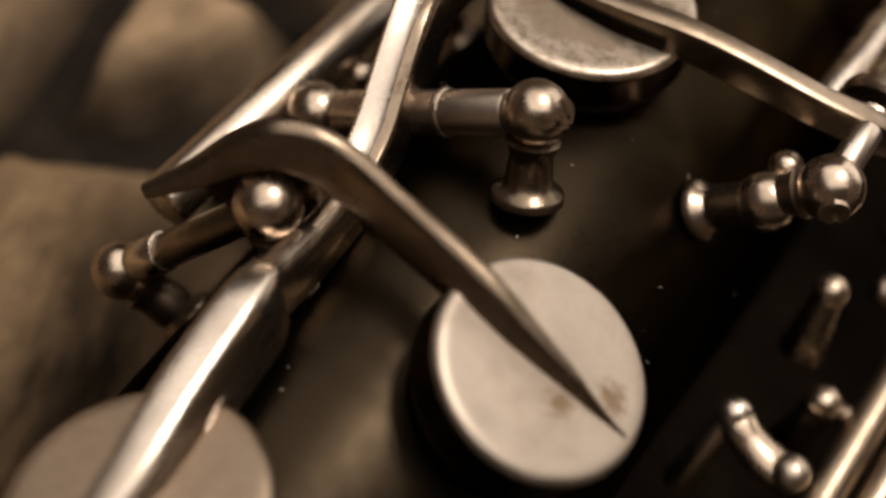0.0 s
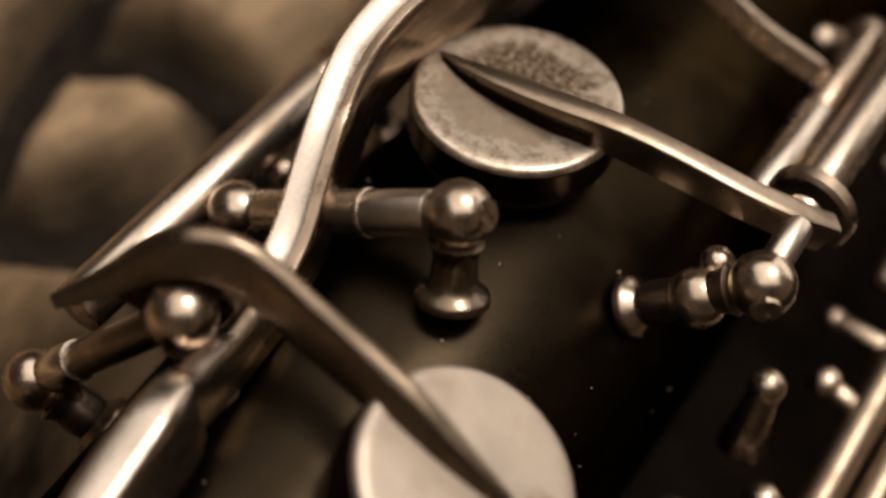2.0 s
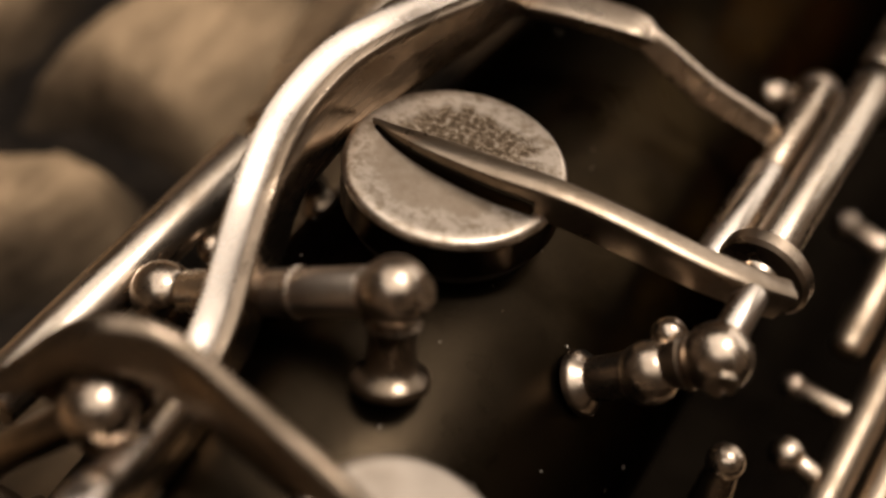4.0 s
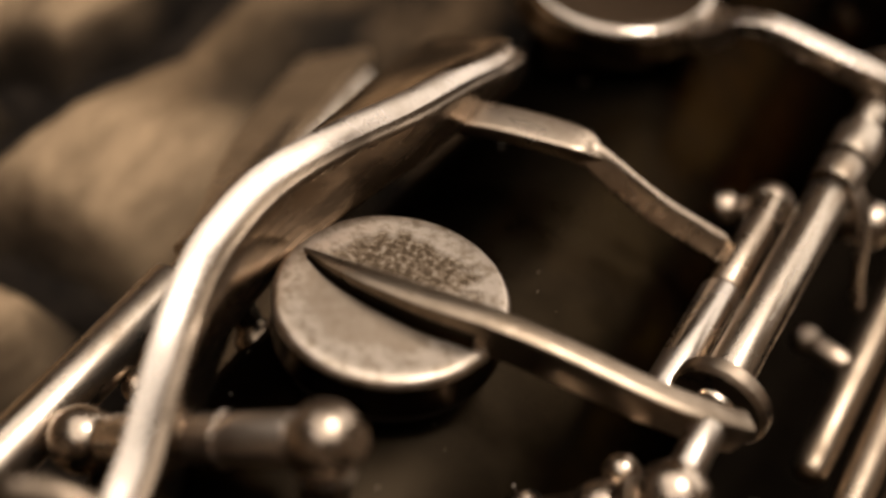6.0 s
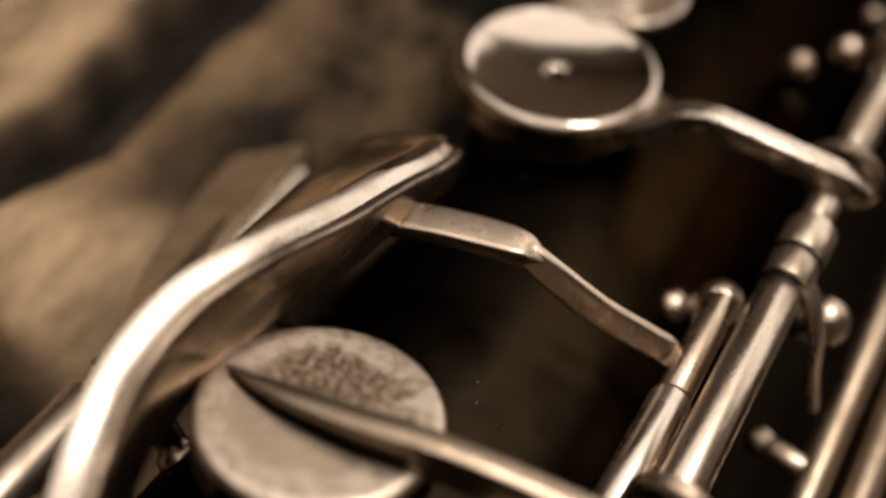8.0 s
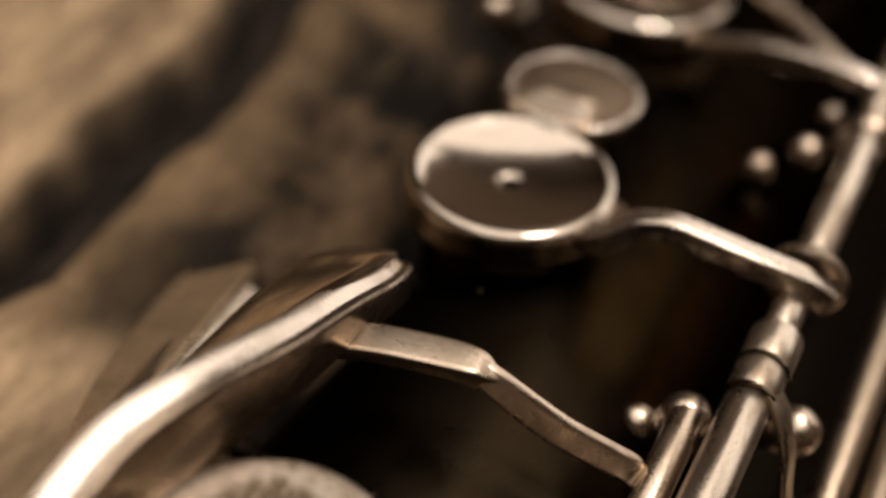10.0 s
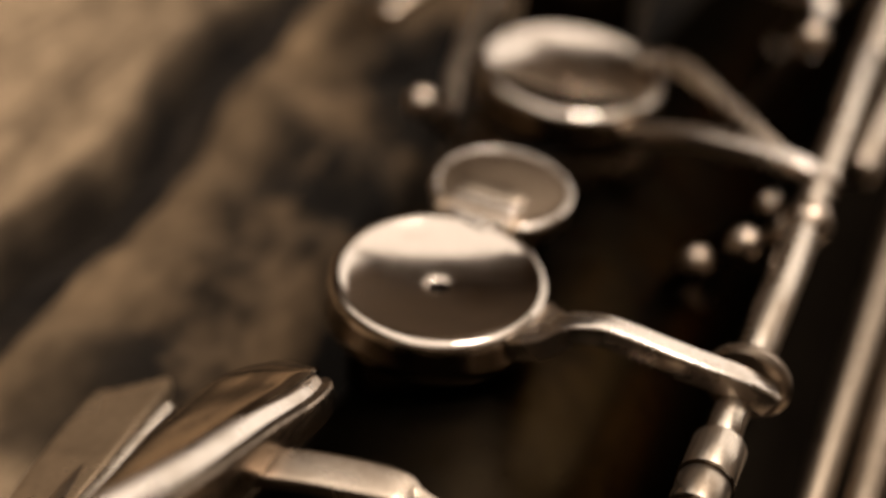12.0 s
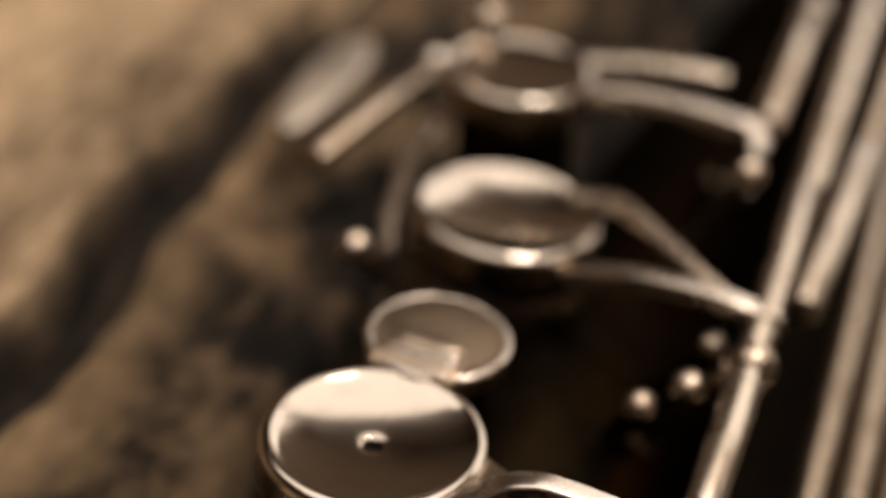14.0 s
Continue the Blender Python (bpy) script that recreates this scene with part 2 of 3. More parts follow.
def lathe(profile, base, axis, n=48, closed=False):
    """A solid of revolution: profile rows of (radius, height) in mm, round the axis from base."""
    bm = bmesh.new()
    x, y, z = frame_of(axis, (0, 1, 0.01))
    b = Vector(base)
    rings = []
    for r, h in profile:
        if r < 1e-6:
            rings.append([bm.verts.new((b + y * h) * MM)])
        else:
            rings.append([bm.verts.new((b + y * h + (x * math.cos(a) + z * math.sin(a)) * r) * MM) for a in (2 * math.pi * k / n for k in range(n))])
    pairs = list(zip(rings, rings[1:])) + ([(rings[-1], rings[0])] if closed else [])
    for p, q in pairs:
        for k in range(n):
            l = (k + 1) % n
            if len(p) == 1 and len(q) == 1:
                break
            if len(p) == 1:
                bm.faces.new((p[0], q[k], q[l]))
            elif len(q) == 1:
                bm.faces.new((p[k], p[l], q[0]))
            else:
                bm.faces.new((p[k], p[l], q[l], q[k]))
    return bm


def arc(cx, cy, r, a0, a1, n=6):
    return [(cx + r * math.cos(radians(a0 + (a1 - a0) * k / n)), cy + r * math.sin(radians(a0 + (a1 - a0) * k / n))) for k in range(n + 1)]


def curve_through(pts, steps=10):
    """Catmull-Rom through rows of numbers (place first, then sizes)."""
    p = [np.array(q, float) for q in pts]
    p = [2 * p[0] - p[1]] + p + [2 * p[-1] - p[-2]]
    out = []
    for i in range(1, len(p) - 2):
        for k in range(steps):
            t = k / steps
            out.append(0.5 * (2 * p[i] + (p[i + 1] - p[i - 1]) * t + (2 * p[i - 1] - 5 * p[i] + 4 * p[i + 1] - p[i + 2]) * t * t + (3 * p[i] - p[i - 1] - 3 * p[i + 1] + p[i + 2]) * t ** 3))
    out.append(p[-2])
    return out


def bar(rows, section, steps=10, up=(0, 0, 1)):
    """A bent bar: rows of x, y, z, width, height in mm (the place of its top's middle); section: corners in unit width and height."""
    c = curve_through(rows, steps)
    bm = bmesh.new()
    rings = []
    for i, q in enumerate(c):
        d = c[min(i + 1, len(c) - 1)][:3] - c[max(i - 1, 0)][:3]
        x, y, z = frame_of(d, up)
        o = Vector(q[:3])
        rings.append([bm.verts.new((o + x * (u * q[3]) + z * (v * q[4])) * MM) for u, v in section])
    n = len(section)
    for p, q in zip(rings, rings[1:]):
        for k in range(n):
            bm.faces.new((p[k], p[(k + 1) % n], q[(k + 1) % n], q[k]))
    bm.faces.new(rings[0])
    bm.faces.new(rings[-1])
    return bm


def rounded(w0=0.5, h0=-1.0, r=0.16, lean=0.0):
    """A rounded oblong section whose top lies at 0 and whose foot at h0; lean shifts the foot sideways."""
    s = []
    for cx, cy, a in ((w0 - r, -r, 0), (-w0 + r, -r, 90), (-w0 + r, h0 + r, 180), (w0 - r, h0 + r, 270)):
        for k in range(5):
            t = radians(a + 22.5 * k)
            y = cy + r * math.sin(t)
            s.append((cx + r * math.cos(t) + lean * y / h0, y))
    return s


BOX = rounded()
SLOPE = [(-0.5, -0.12), (-0.42, -0.03), (-0.3, 0.0), (-0.12, -0.01), (0.02, -0.06), (0.12, -0.15), (0.52, -0.78), (0.55, -0.9), (0.5, -1.0), (-0.42, -1.0), (-0.5, -0.92)]
RIDGE = [(-0.52, -0.2), (-0.46, -0.08), (-0.3, 0.0), (0.34, 0.04), (0.46, 0.0), (0.52, -0.12), (0.44, -1.0), (-0.42, -1.0), (-0.5, -0.92)]
ROUND = [(0.5 * math.cos(2 * math.pi * k / 20), -0.5 + 0.5 * math.sin(2 * math.pi * k / 20)) for k in range(20)]
LEAF = [(0.5, -0.3), (0.46, -0.08), (0.36, 0.0), (0.15, 0.05), (-0.1, 0.05), (-0.33, -0.02), (-0.46, -0.2), (-0.5, -0.5), (-0.44, -0.9), (0.44, -0.9), (0.49, -0.6)]


def tube(a, b, r, r2=None, n=32, bevel=0.25):
    d = Vector(b) - Vector(a)
    r2 = r if r2 is None else r2
    e = bevel
    return lathe([(0, 0), (r - e, 0), (r - e * 0.3, e * 0.3), (r, e), (r2, d.length - e), (r2 - e * 0.3, d.length - e * 0.3), (r2 - e, d.length), (0, d.length)], a, d, n)


def ball_profile(r, centre, waist=0.0, n=16):
    return [(max(0.0, r * math.sin(math.pi * k / n)), centre - r * math.cos(math.pi * k / n)) for k in range(n + 1)]


def post(parent, foot, head, r=2.9, foot_r=3.2, waist=1.7, slot_dir=None, name="post", mat=None, stem=None):
    """A turned post soldered to the tube: flared foot, waist and ball head, with a screw in the ball."""
    mat = mat or BALL
    f, h = Vector(foot), Vector(head)
    if (h - f).length < 2 * r + 1.5:
        f = h - (h - f).normalized() * (2 * r + 1.5)
    d = (h - f).length
    prof = [(0, -0.8), (foot_r, -0.8), (foot_r, -0.15), (foot_r * 0.96, 0.1), (foot_r * 0.8, 0.4), (foot_r * 0.66, 0.9), (waist * 1.06, 1.7), (waist, d * 0.42)]
    prof += [(waist * 1.03, d - r * 1.2), (waist * 1.25, d - r * 0.9), (0, d - r * 0.5)]
    # stem by default darker than its ball, for the shade below it
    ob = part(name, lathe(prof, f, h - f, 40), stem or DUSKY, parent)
    part("ball", lathe(ball_profile(r, d), f, h - f, 40), mat, ob)
    if slot_dir is not None:
        s = Vector(slot_dir).normalized()
        part("screw", screw_head(h + s * (r * 0.88), s, r * 0.44), BAR, ob)
    return ob


def screw_head(base, axis, r):
    """A small round screw head with a cut slot."""
    bm = bmesh.new()
    x, y, z = frame_of(axis, (0.3, 1, 0.2))
    b = Vector(base)
    for side in (1, -1):
        outline = [(r * math.cos(a) , side * max(r * 0.16, abs(r * math.sin(a)))) for a in np.linspace(0.05, math.pi - 0.05, 14)]
        top = [bm.verts.new((b + x * u + z * v + y * r * 0.35) * MM) for u, v in outline]
        low = [bm.verts.new((b + x * u * 1.08 + z * v * 1.08 - y * r * 0.3) * MM) for u, v in outline]
        bm.faces.new(top)
        for k in range(len(top)):
            l = (k + 1) % len(top)
            bm.faces.new((top[k], top[l], low[l], low[k]))
    return bm


def flat_cup(parent, centre, normal, r, height=4.2, face=FACE):
    """A flat-topped key cup with its rounded edge, and the leather pad under it."""
    edge = arc(r - 0.8, -0.8, 0.8, 0, 80, 7)
    cup = part("cup", lathe([(r - 1.6, -1.2)] + edge + [(r - 1.5, -0.03), (r * 0.5, 0.0), (0, 0.0)], centre, normal, 72), face, parent)
    part("skirt", lathe([(0, -height + 0.6), (r - 0.6, -height + 0.6), (r - 0.25, -height), (r - 0.05, -height + 0.2), (r - 0.05, -1.05), (r - 1.5, -1.05)], centre, normal, 72), SKIRT, cup, "cup side toned dark for its shade")
    part("pad", lathe([(0, -height - 1.6), (r * 0.9, -height - 1.6), (r * 0.93, -height - 1.2), (r * 0.93, -height + 0.4), (0, -height + 0.4)], centre, normal, 56), PAD, cup, "dark leather pad")
    return cup


def dished_cup(parent, centre, normal, r, height=4.6, hole=0.0, dish=0.9):
    """A key cup with a raised round rim and a shallow mirror-like dish."""
    t = 1.0
    low = [(0, -height + 0.5), (r - 0.2, -height + 0.5), (r + 0.3, -height), (r + 0.5, -height + 0.5), (r + 0.25, -height + 1.5), (r - 0.02, -1.25), (r - 1.2, -1.3)]
    prof = [(r - 1.2, -1.2), (r, -1.2)] + arc(r - t, -t, t, -10, 104, 10)
    inner = r - 1.45 * t
    prof += [(inner * s, -0.22 - dish * (1 - s ** 2.2) * 0.9) for s in (0.98, 0.93, 0.86, 0.78, 0.7, 0.6, 0.5, 0.4, 0.3, 0.2)]
    deep = -0.22 - dish * 0.9
    prof += [(hole + 0.3, deep), (hole + 0.16, deep - 0.06), (hole, deep - 0.22), (hole * 0.9, deep - 2.6), (0, deep - 2.6)] if hole else [(0, deep)]
    cup = part("cup", lathe(prof, centre, normal, 80), MIRROR, parent)
    if hole:
        # dark plug that gives the hole its shade by colour
        part("hole", lathe([(0, deep - 1.6), (hole * 0.97, deep - 1.6), (hole * 0.985, deep - 0.26), (hole * 0.93, deep - 0.26), (hole * 0.86, deep - 1.4), (0, deep - 1.4)], centre, normal, 32), PAD, cup, "dark plug holding the shade of the dish's hole")
    part("skirt", lathe(low, centre, normal, 80), SKIRT, cup, "cup side toned dark for its shade")
    part("pad", lathe([(0, -height - 1.4), (r * 0.9, -height - 1.4), (r * 0.93, -height + 0.4), (0, -height + 0.4)], centre, normal, 56), PAD, cup, "dark leather pad")
    return cup


# ---- the room that closes the place ----
def slab(*box):
    bm = bmesh.new()
    slab_into(bm, *box)
    return bm


def slab_into(bm, x0, y0, z0, x1, y1, z1):
    v = [bm.verts.new((x, y, z)) for z in (z0, z1) for y in (y0, y1) for x in (x0, x1)]
    for f in ((0, 1, 3, 2), (4, 6, 7, 5), (0, 4, 5, 1), (2, 3, 7, 6), (0, 2, 6, 4), (1, 5, 7, 3)):
        bm.faces.new([v[k] for k in f])


def room():
    lo, hi, t = -1.5, 1.55, 0.06
    for name, box in (("wall_south", (-1.75, lo - t, -0.066, 1.75, lo, 1.3)), 
                      ("wall_east", (1.75, lo - t, -0.066, 1.75 + t, hi + t, 1.3)), ("wall_west", (-1.75 - t, lo - t, -0.066, -1.75, hi + t, 1.3)),
                      ("ceiling", (-1.75 - t, lo - t, 1.3, 1.75 + t, hi + t, 1.3 + t)), ("floor", (-1.75 - t, lo - t, -0.126, 1.75 + t, hi + t, -0.066))):
        tagged(part(name, slab(*box), WALL), "plain brown plaster surface closing the room", "wall", kind="structure")
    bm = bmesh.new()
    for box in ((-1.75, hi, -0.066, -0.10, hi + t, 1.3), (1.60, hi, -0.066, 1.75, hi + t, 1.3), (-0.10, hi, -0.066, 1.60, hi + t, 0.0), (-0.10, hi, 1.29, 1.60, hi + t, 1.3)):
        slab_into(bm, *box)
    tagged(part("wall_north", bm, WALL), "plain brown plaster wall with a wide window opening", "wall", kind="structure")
    # unseen window, added where the lever's reflection asks for a north light
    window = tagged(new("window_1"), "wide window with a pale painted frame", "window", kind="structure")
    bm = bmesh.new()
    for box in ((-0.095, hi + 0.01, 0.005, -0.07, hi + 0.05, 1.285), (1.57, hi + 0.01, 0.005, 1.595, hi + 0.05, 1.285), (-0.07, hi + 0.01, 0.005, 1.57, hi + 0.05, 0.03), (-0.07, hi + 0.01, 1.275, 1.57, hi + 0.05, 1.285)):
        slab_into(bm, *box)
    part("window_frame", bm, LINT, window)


room()


# ---- the bark that the instrument lies on ----
CRACKS = (((-66, 5), (-61, 22), (-57.5, 37), (-57.5, 60), (-58, 80), (-60, 102), (-62, 124), (-63.5, 146), (-68, 260)),
          ((-64, -60), (-58, -30), (-60.5, -17), (-63, -4), (-66, 5)),
          ((-58, -30), (-48, -24.5), (-41, -15.5), (-37, -4), (-43, 4), (-53, 5), (-63, -4)),
          ((-63, 25), (-78, 18), (-120, -10)))


def segment_distance(x, y, line):
    best = 1e9
    for (ax, ay), (bx, by) in zip(line, line[1:]):
        dx, dy = bx - ax, by - ay
        s = min(1.0, max(0.0, ((x - ax) * dx + (y - ay) * dy) / (dx * dx + dy * dy)))
        best = min(best, math.hypot(x - ax - s * dx, y - ay - s * dy))
    return best


def wobble(x, y):
    return (0.9 + 2.1 / (1 + math.exp((y - 15) / 5))) * noise.noise(Vector((x * 0.06, y * 0.06, 3.1)))


def bark_height(x, y):
    wob = wobble(x, y)
    near = 1 / (1 + math.exp((y - 12) / 5))
    z = -23 + 1.4 * noise.noise(Vector((x * 0.05, y * 0.022, 0.4))) + 1.3 * noise.noise(Vector((x * 0.17, y * 0.07, 7.0)))
    z += 0.9 * noise.fractal(Vector((x * 0.35, y * 0.16, 1.0)), 1.0, 2.0, 4) + 0.35 * noise.noise(Vector((x * 1.3, y * 0.8, 2.0)))
    d = min(segment_distance(x + wob, y + wob, c) for c in CRACKS)
    z -= 7.0 * math.exp(-(d / (3.6 + 1.4 * near)) ** 4) + (2.5 + 5.0 * near) * math.exp(-(d / (5.0 + 5.5 * near)) ** 2)
    z -= 7.0 / (1 + math.exp((y + 42) / 5)) / (1 + math.exp(-(x + 46) / 3))
    lift = 1 / (1 + math.exp((x + 56) / 2.5))
    up = 1 / (1 + math.exp(-(y - 30) / 14))
    z += lift * 5.0 * up
    z -= (1 - lift) * up * (5.0 + 3.0 * noise.noise(Vector((x * 0.1, y * 0.09, 9.0))))
    edge = -38 + 9 / (1 + math.exp((y + 46) / 4)) + 12 / (1 + math.exp(-(y - 40) / 12)) + wob
    drop = 1 / (1 + math.exp(-(x - edge) / 1.6))
    return z * (1 - drop) + (-62 + 2 * noise.noise(Vector((x * 0.1, y * 0.05, 5.0)))) * drop


def crack_x(y):
    """Where the long crack runs."""
    line = CRACKS[0]
    for (ax, ay), (bx, by) in zip(line, line[1:]):
        if ay <= y <= by:
            return ax + (bx - ax) * (y - ay) / (by - ay)
    return -62.0 if y > 0 else -66.0


def ease(v):
    return 1 / (1 + math.exp(-max(-40.0, min(40.0, v))))


def bark_weights(x, y):
    """How far the bark is brown, darker, or painted with the cracks' shade."""
    wob = wobble(x, y)
    gap = min(segment_distance(x + wob, y + wob, c) for c in CRACKS) if -110 < x < -25 and -70 < y < 180 else 99
    wide = 11 + 6 * noise.noise(Vector((x * 0.07, y * 0.05, 12.0)))
    c = crack_x(y)
    far = ease((y - 22 - 0.6 * (x + 60)) / 2.5)
    inner = far * ease((x - c) / 0.8) + (1 - far) * ease((0.35 * wide - 29 - y) / 2.0) * ease((x + 58) / 1.2)
    # darker bark further right of the long crack
    darker = far * ease((x - c - wide) / 1.8)
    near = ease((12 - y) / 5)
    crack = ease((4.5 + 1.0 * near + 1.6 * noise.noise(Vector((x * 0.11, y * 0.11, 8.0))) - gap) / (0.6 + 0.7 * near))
    return min(1.0, inner), darker, crack


def bark():
    xs = [-420, -300, -220, -170] + list(np.arange(-140, 0, 0.9)) + [4, 10, 20, 30]
    ys = [-420, -300, -200, -150] + list(np.arange(-110, 190, 1.25)) + [200, 230, 280, 350, 450, 560]
    verts = [(x * MM, y * MM, bark_height(x, y) * MM) for y in ys for x in xs]
    w = len(xs)
    faces = [(j * w + i, j * w + i + 1, (j + 1) * w + i + 1, (j + 1) * w + i) for j in range(len(ys) - 1) for i in range(w - 1)]
    me = bpy.data.meshes.new("ground")
    me.from_pydata(verts, [], faces)
    me.polygons.foreach_set("use_smooth", [True] * len(faces))
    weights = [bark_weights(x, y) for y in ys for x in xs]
    for k, name in enumerate(("inner", "darker", "crack")):
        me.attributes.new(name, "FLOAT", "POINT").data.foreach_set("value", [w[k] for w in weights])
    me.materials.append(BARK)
    tagged(new("ground", me), "rough pale brown bark, darker in parts, with shade painted in its cracks", "bark", kind="structure")


bark()


def crack_shade():
    """Black strips laid in the cracks to stand for their shade."""
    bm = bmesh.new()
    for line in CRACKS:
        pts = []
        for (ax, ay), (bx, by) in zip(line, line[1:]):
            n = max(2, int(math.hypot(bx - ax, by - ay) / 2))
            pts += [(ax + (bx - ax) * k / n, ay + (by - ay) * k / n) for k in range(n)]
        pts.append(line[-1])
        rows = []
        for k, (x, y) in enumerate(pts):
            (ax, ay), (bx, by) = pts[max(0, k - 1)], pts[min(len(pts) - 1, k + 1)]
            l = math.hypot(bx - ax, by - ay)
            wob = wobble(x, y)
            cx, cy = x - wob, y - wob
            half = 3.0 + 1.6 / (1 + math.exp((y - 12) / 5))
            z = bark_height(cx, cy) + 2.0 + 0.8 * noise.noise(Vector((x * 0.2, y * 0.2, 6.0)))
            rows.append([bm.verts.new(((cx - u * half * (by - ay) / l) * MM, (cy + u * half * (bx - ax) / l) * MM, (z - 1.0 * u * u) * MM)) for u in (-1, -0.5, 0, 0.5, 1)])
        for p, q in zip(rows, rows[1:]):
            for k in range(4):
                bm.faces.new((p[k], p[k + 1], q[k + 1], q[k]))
    tagged(part("soil", bm, CRACK_SHADE), "black strips put in the bark's cracks for their shade", "soil", kind="structure")


crack_shade()


def shade_sheet():
    """A loosely wrinkled near-black sheet, added to stand for the deep shade under the flank."""
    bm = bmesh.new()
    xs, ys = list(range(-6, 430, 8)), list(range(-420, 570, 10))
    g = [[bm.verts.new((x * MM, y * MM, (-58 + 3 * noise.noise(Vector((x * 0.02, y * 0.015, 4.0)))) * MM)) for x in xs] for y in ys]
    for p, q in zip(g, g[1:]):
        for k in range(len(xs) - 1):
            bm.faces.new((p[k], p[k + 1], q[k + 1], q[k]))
    tagged(part("cloth", bm, SHADE_SHEET), "near-black wrinkled sheet added under the instrument for deep shade", "cloth", kind="structure")


shade_sheet()

# ---- the body ----
CX = 3.0


def tube_radius(y):
    return 22.0 - 0.03 * max(0.0, y)


def tube_centre(y):
    """The axis falls a little towards the narrow end."""
    return Vector((CX, y, -26.6 - 0.1 * max(0.0, y + 22) - 0.06 * max(0.0, -22 - y)))


def skin(rings):
    """A closed skin over rings of (centre, radius), round the y axis."""
    bm = bmesh.new()
    n = 96
    loops = [[bm.verts.new((c + Vector((math.sin(2 * math.pi * k / n), 0, math.cos(2 * math.pi * k / n))) * r) * MM) for k in range(n)] for c, r in rings]
    for p, q in zip(loops, loops[1:] + loops[:1]):
        for k in range(n):
            bm.faces.new((p[k], p[(k + 1) % n], q[(k + 1) % n], q[k]))
    return bm


body = thing("saxophone", "dark tarnished brass saxophone body lying on rough bark", "saxophone")
rings = [(tube_centre(y), tube_radius(y)) for y in range(-160, 460, 10)]
rings += [(c, r - 1.2) for c, r in reversed(rings)]
part("tube", skin(rings), TUBE, body, "dark brown tarnished brass tube")


def tone_hole(centre, normal, r, depth=14.0, mat=None):
    part("tone_hole", lathe([(r - 0.9, -depth), (r, -depth), (r, -0.4), (r - 0.2, 0), (r - 0.7, 0), (r - 0.9, -0.4)], centre, normal, 56, True), mat or TUBE, body)


def foot_under(head, lift=0.3):
    """The foot on the tube's skin straight under a post's head."""
    c = tube_centre(head[1])
    d = (Vector(head) - c)
    d.y = 0
    return c + d.normalized() * (tube_radius(head[1]) + lift)


# ---- key with a long curved touch ----
key = thing("saxophone_key", "long curved brass key lever with flat round cup", "key", "saxophone keys")
N0 = (-0.20, 0.05, 0.97)
C0 = Vector((-1.4, -64.0, -2.2))
flat_cup(key, C0, N0, 10.9, 3.4, CUP0)
tone_hole(C0 - Vector(N0) * 4.8, N0, 8.6)
WEDGE = [(0.6, -0.25), (1.1, -0.92), (1.05, -1.0), (-0.45, -1.0), (-0.55, -0.9), (-0.5, -0.25), (-0.42, -0.08), (-0.2, 0.0), (0.15, 0.0), (0.4, -0.08)]
ARM = [(-2.4, -72, -2.0, 2.2, 1.4), (-2.9, -63, -0.4, 3.3, 2.6), (-4.4, -55, 0.2, 3.7, 4.5), (-5.3, -47, 0.8, 3.6, 5.5), (-5.8, -42.6, 0.3, 2.8, 5.2), (-5.9, -40.6, -0.6, 2.2, 5.0), (-6.2, -36, -1.6, 2.2, 4.6), (-6.6, -31, -2.2, 2.2, 4.2)]
# pale strip over a darker streaked side, toned as lit and shaded
arm = part("arm", bar(ARM, WEDGE), SIDE, key, "arm flank with reflections painted in streaks")
part("bright_top", bar([(x - 0.1, y, z + 0.14, w * 1.02, 0.7) for x, y, z, w, h in ARM[:7]], [(0.5, -0.5), (0.44, -0.16), (0.3, 0.0), (-0.3, 0.0), (-0.44, -0.16), (-0.5, -0.5), (-0.45, -1.0), (0.45, -1.0)], 10, (-0.1, 0, 1)), BRIGHT, arm, "pale arm top, its light put into the metal")
part("arm_rib", bar([(2.2, -70, -3.4, 1.6, 1.2), (0.6, -63.5, -3.2, 2.0, 1.4), (-1.2, -57, -2.6, 1.8, 1.6), (-2.2, -52, -2.0, 0.8, 1.2)], rounded(r=0.3), 8), BAR, key)
TOUCH = [(-6.4, -29, -1.2, 3.2, 4.0), (-7.4, -24.5, 0.2, 3.4, 5.4), (-9.6, -17.4, 4.0, 3.4, 7.4), (-11.3, -11.9, 5.5, 3.4, 7.2), (-12.3, -7.0, 6.0, 3.5, 8.2), (-12.2, 0.2, 6.4, 3.6, 8.2), (-10.4, 7.6, 6.0, 3.4, 7.2), (-8.3, 16.8, 4.0, 3.2, 5.4), (-7.6, 26.2, 1.0, 2.9, 3.8), (-7.2, 33.0, -1.7, 2.8, 3.0), (-7.7, 36.8, -3.4, 2.7, 2.4), (-8.2, 38.4, -4.4, 1.9, 1.6), (-8.6, 39.1, -5.0, 0.8, 0.9)]
# dark flank, pale strip on top: shade and light set by two metals
lever = part("touch_lever", bar(TOUCH, rounded(r=0.14, lean=0.2), 12), STREAK, key, "tarnished lever flank with shade and reflections painted in streaks")
part("bright_top", bar([(x - 0.1, y, z + 0.3, w * 1.04, 1.3) for x, y, z, w, h in TOUCH[:11]] + [(-7.9, 37.7, -3.8, 1.2, 0.6)], [(0.5, -0.6), (0.47, -0.2), (0.36, -0.02), (0, 0.02), (-0.36, -0.02), (-0.47, -0.2), (-0.5, -0.6), (-0.45, -1.0), (0.45, -1.0)], 12, (0.45, 0, 0.89)), BRIGHT, lever, "pale lever top, its light put into the metal")
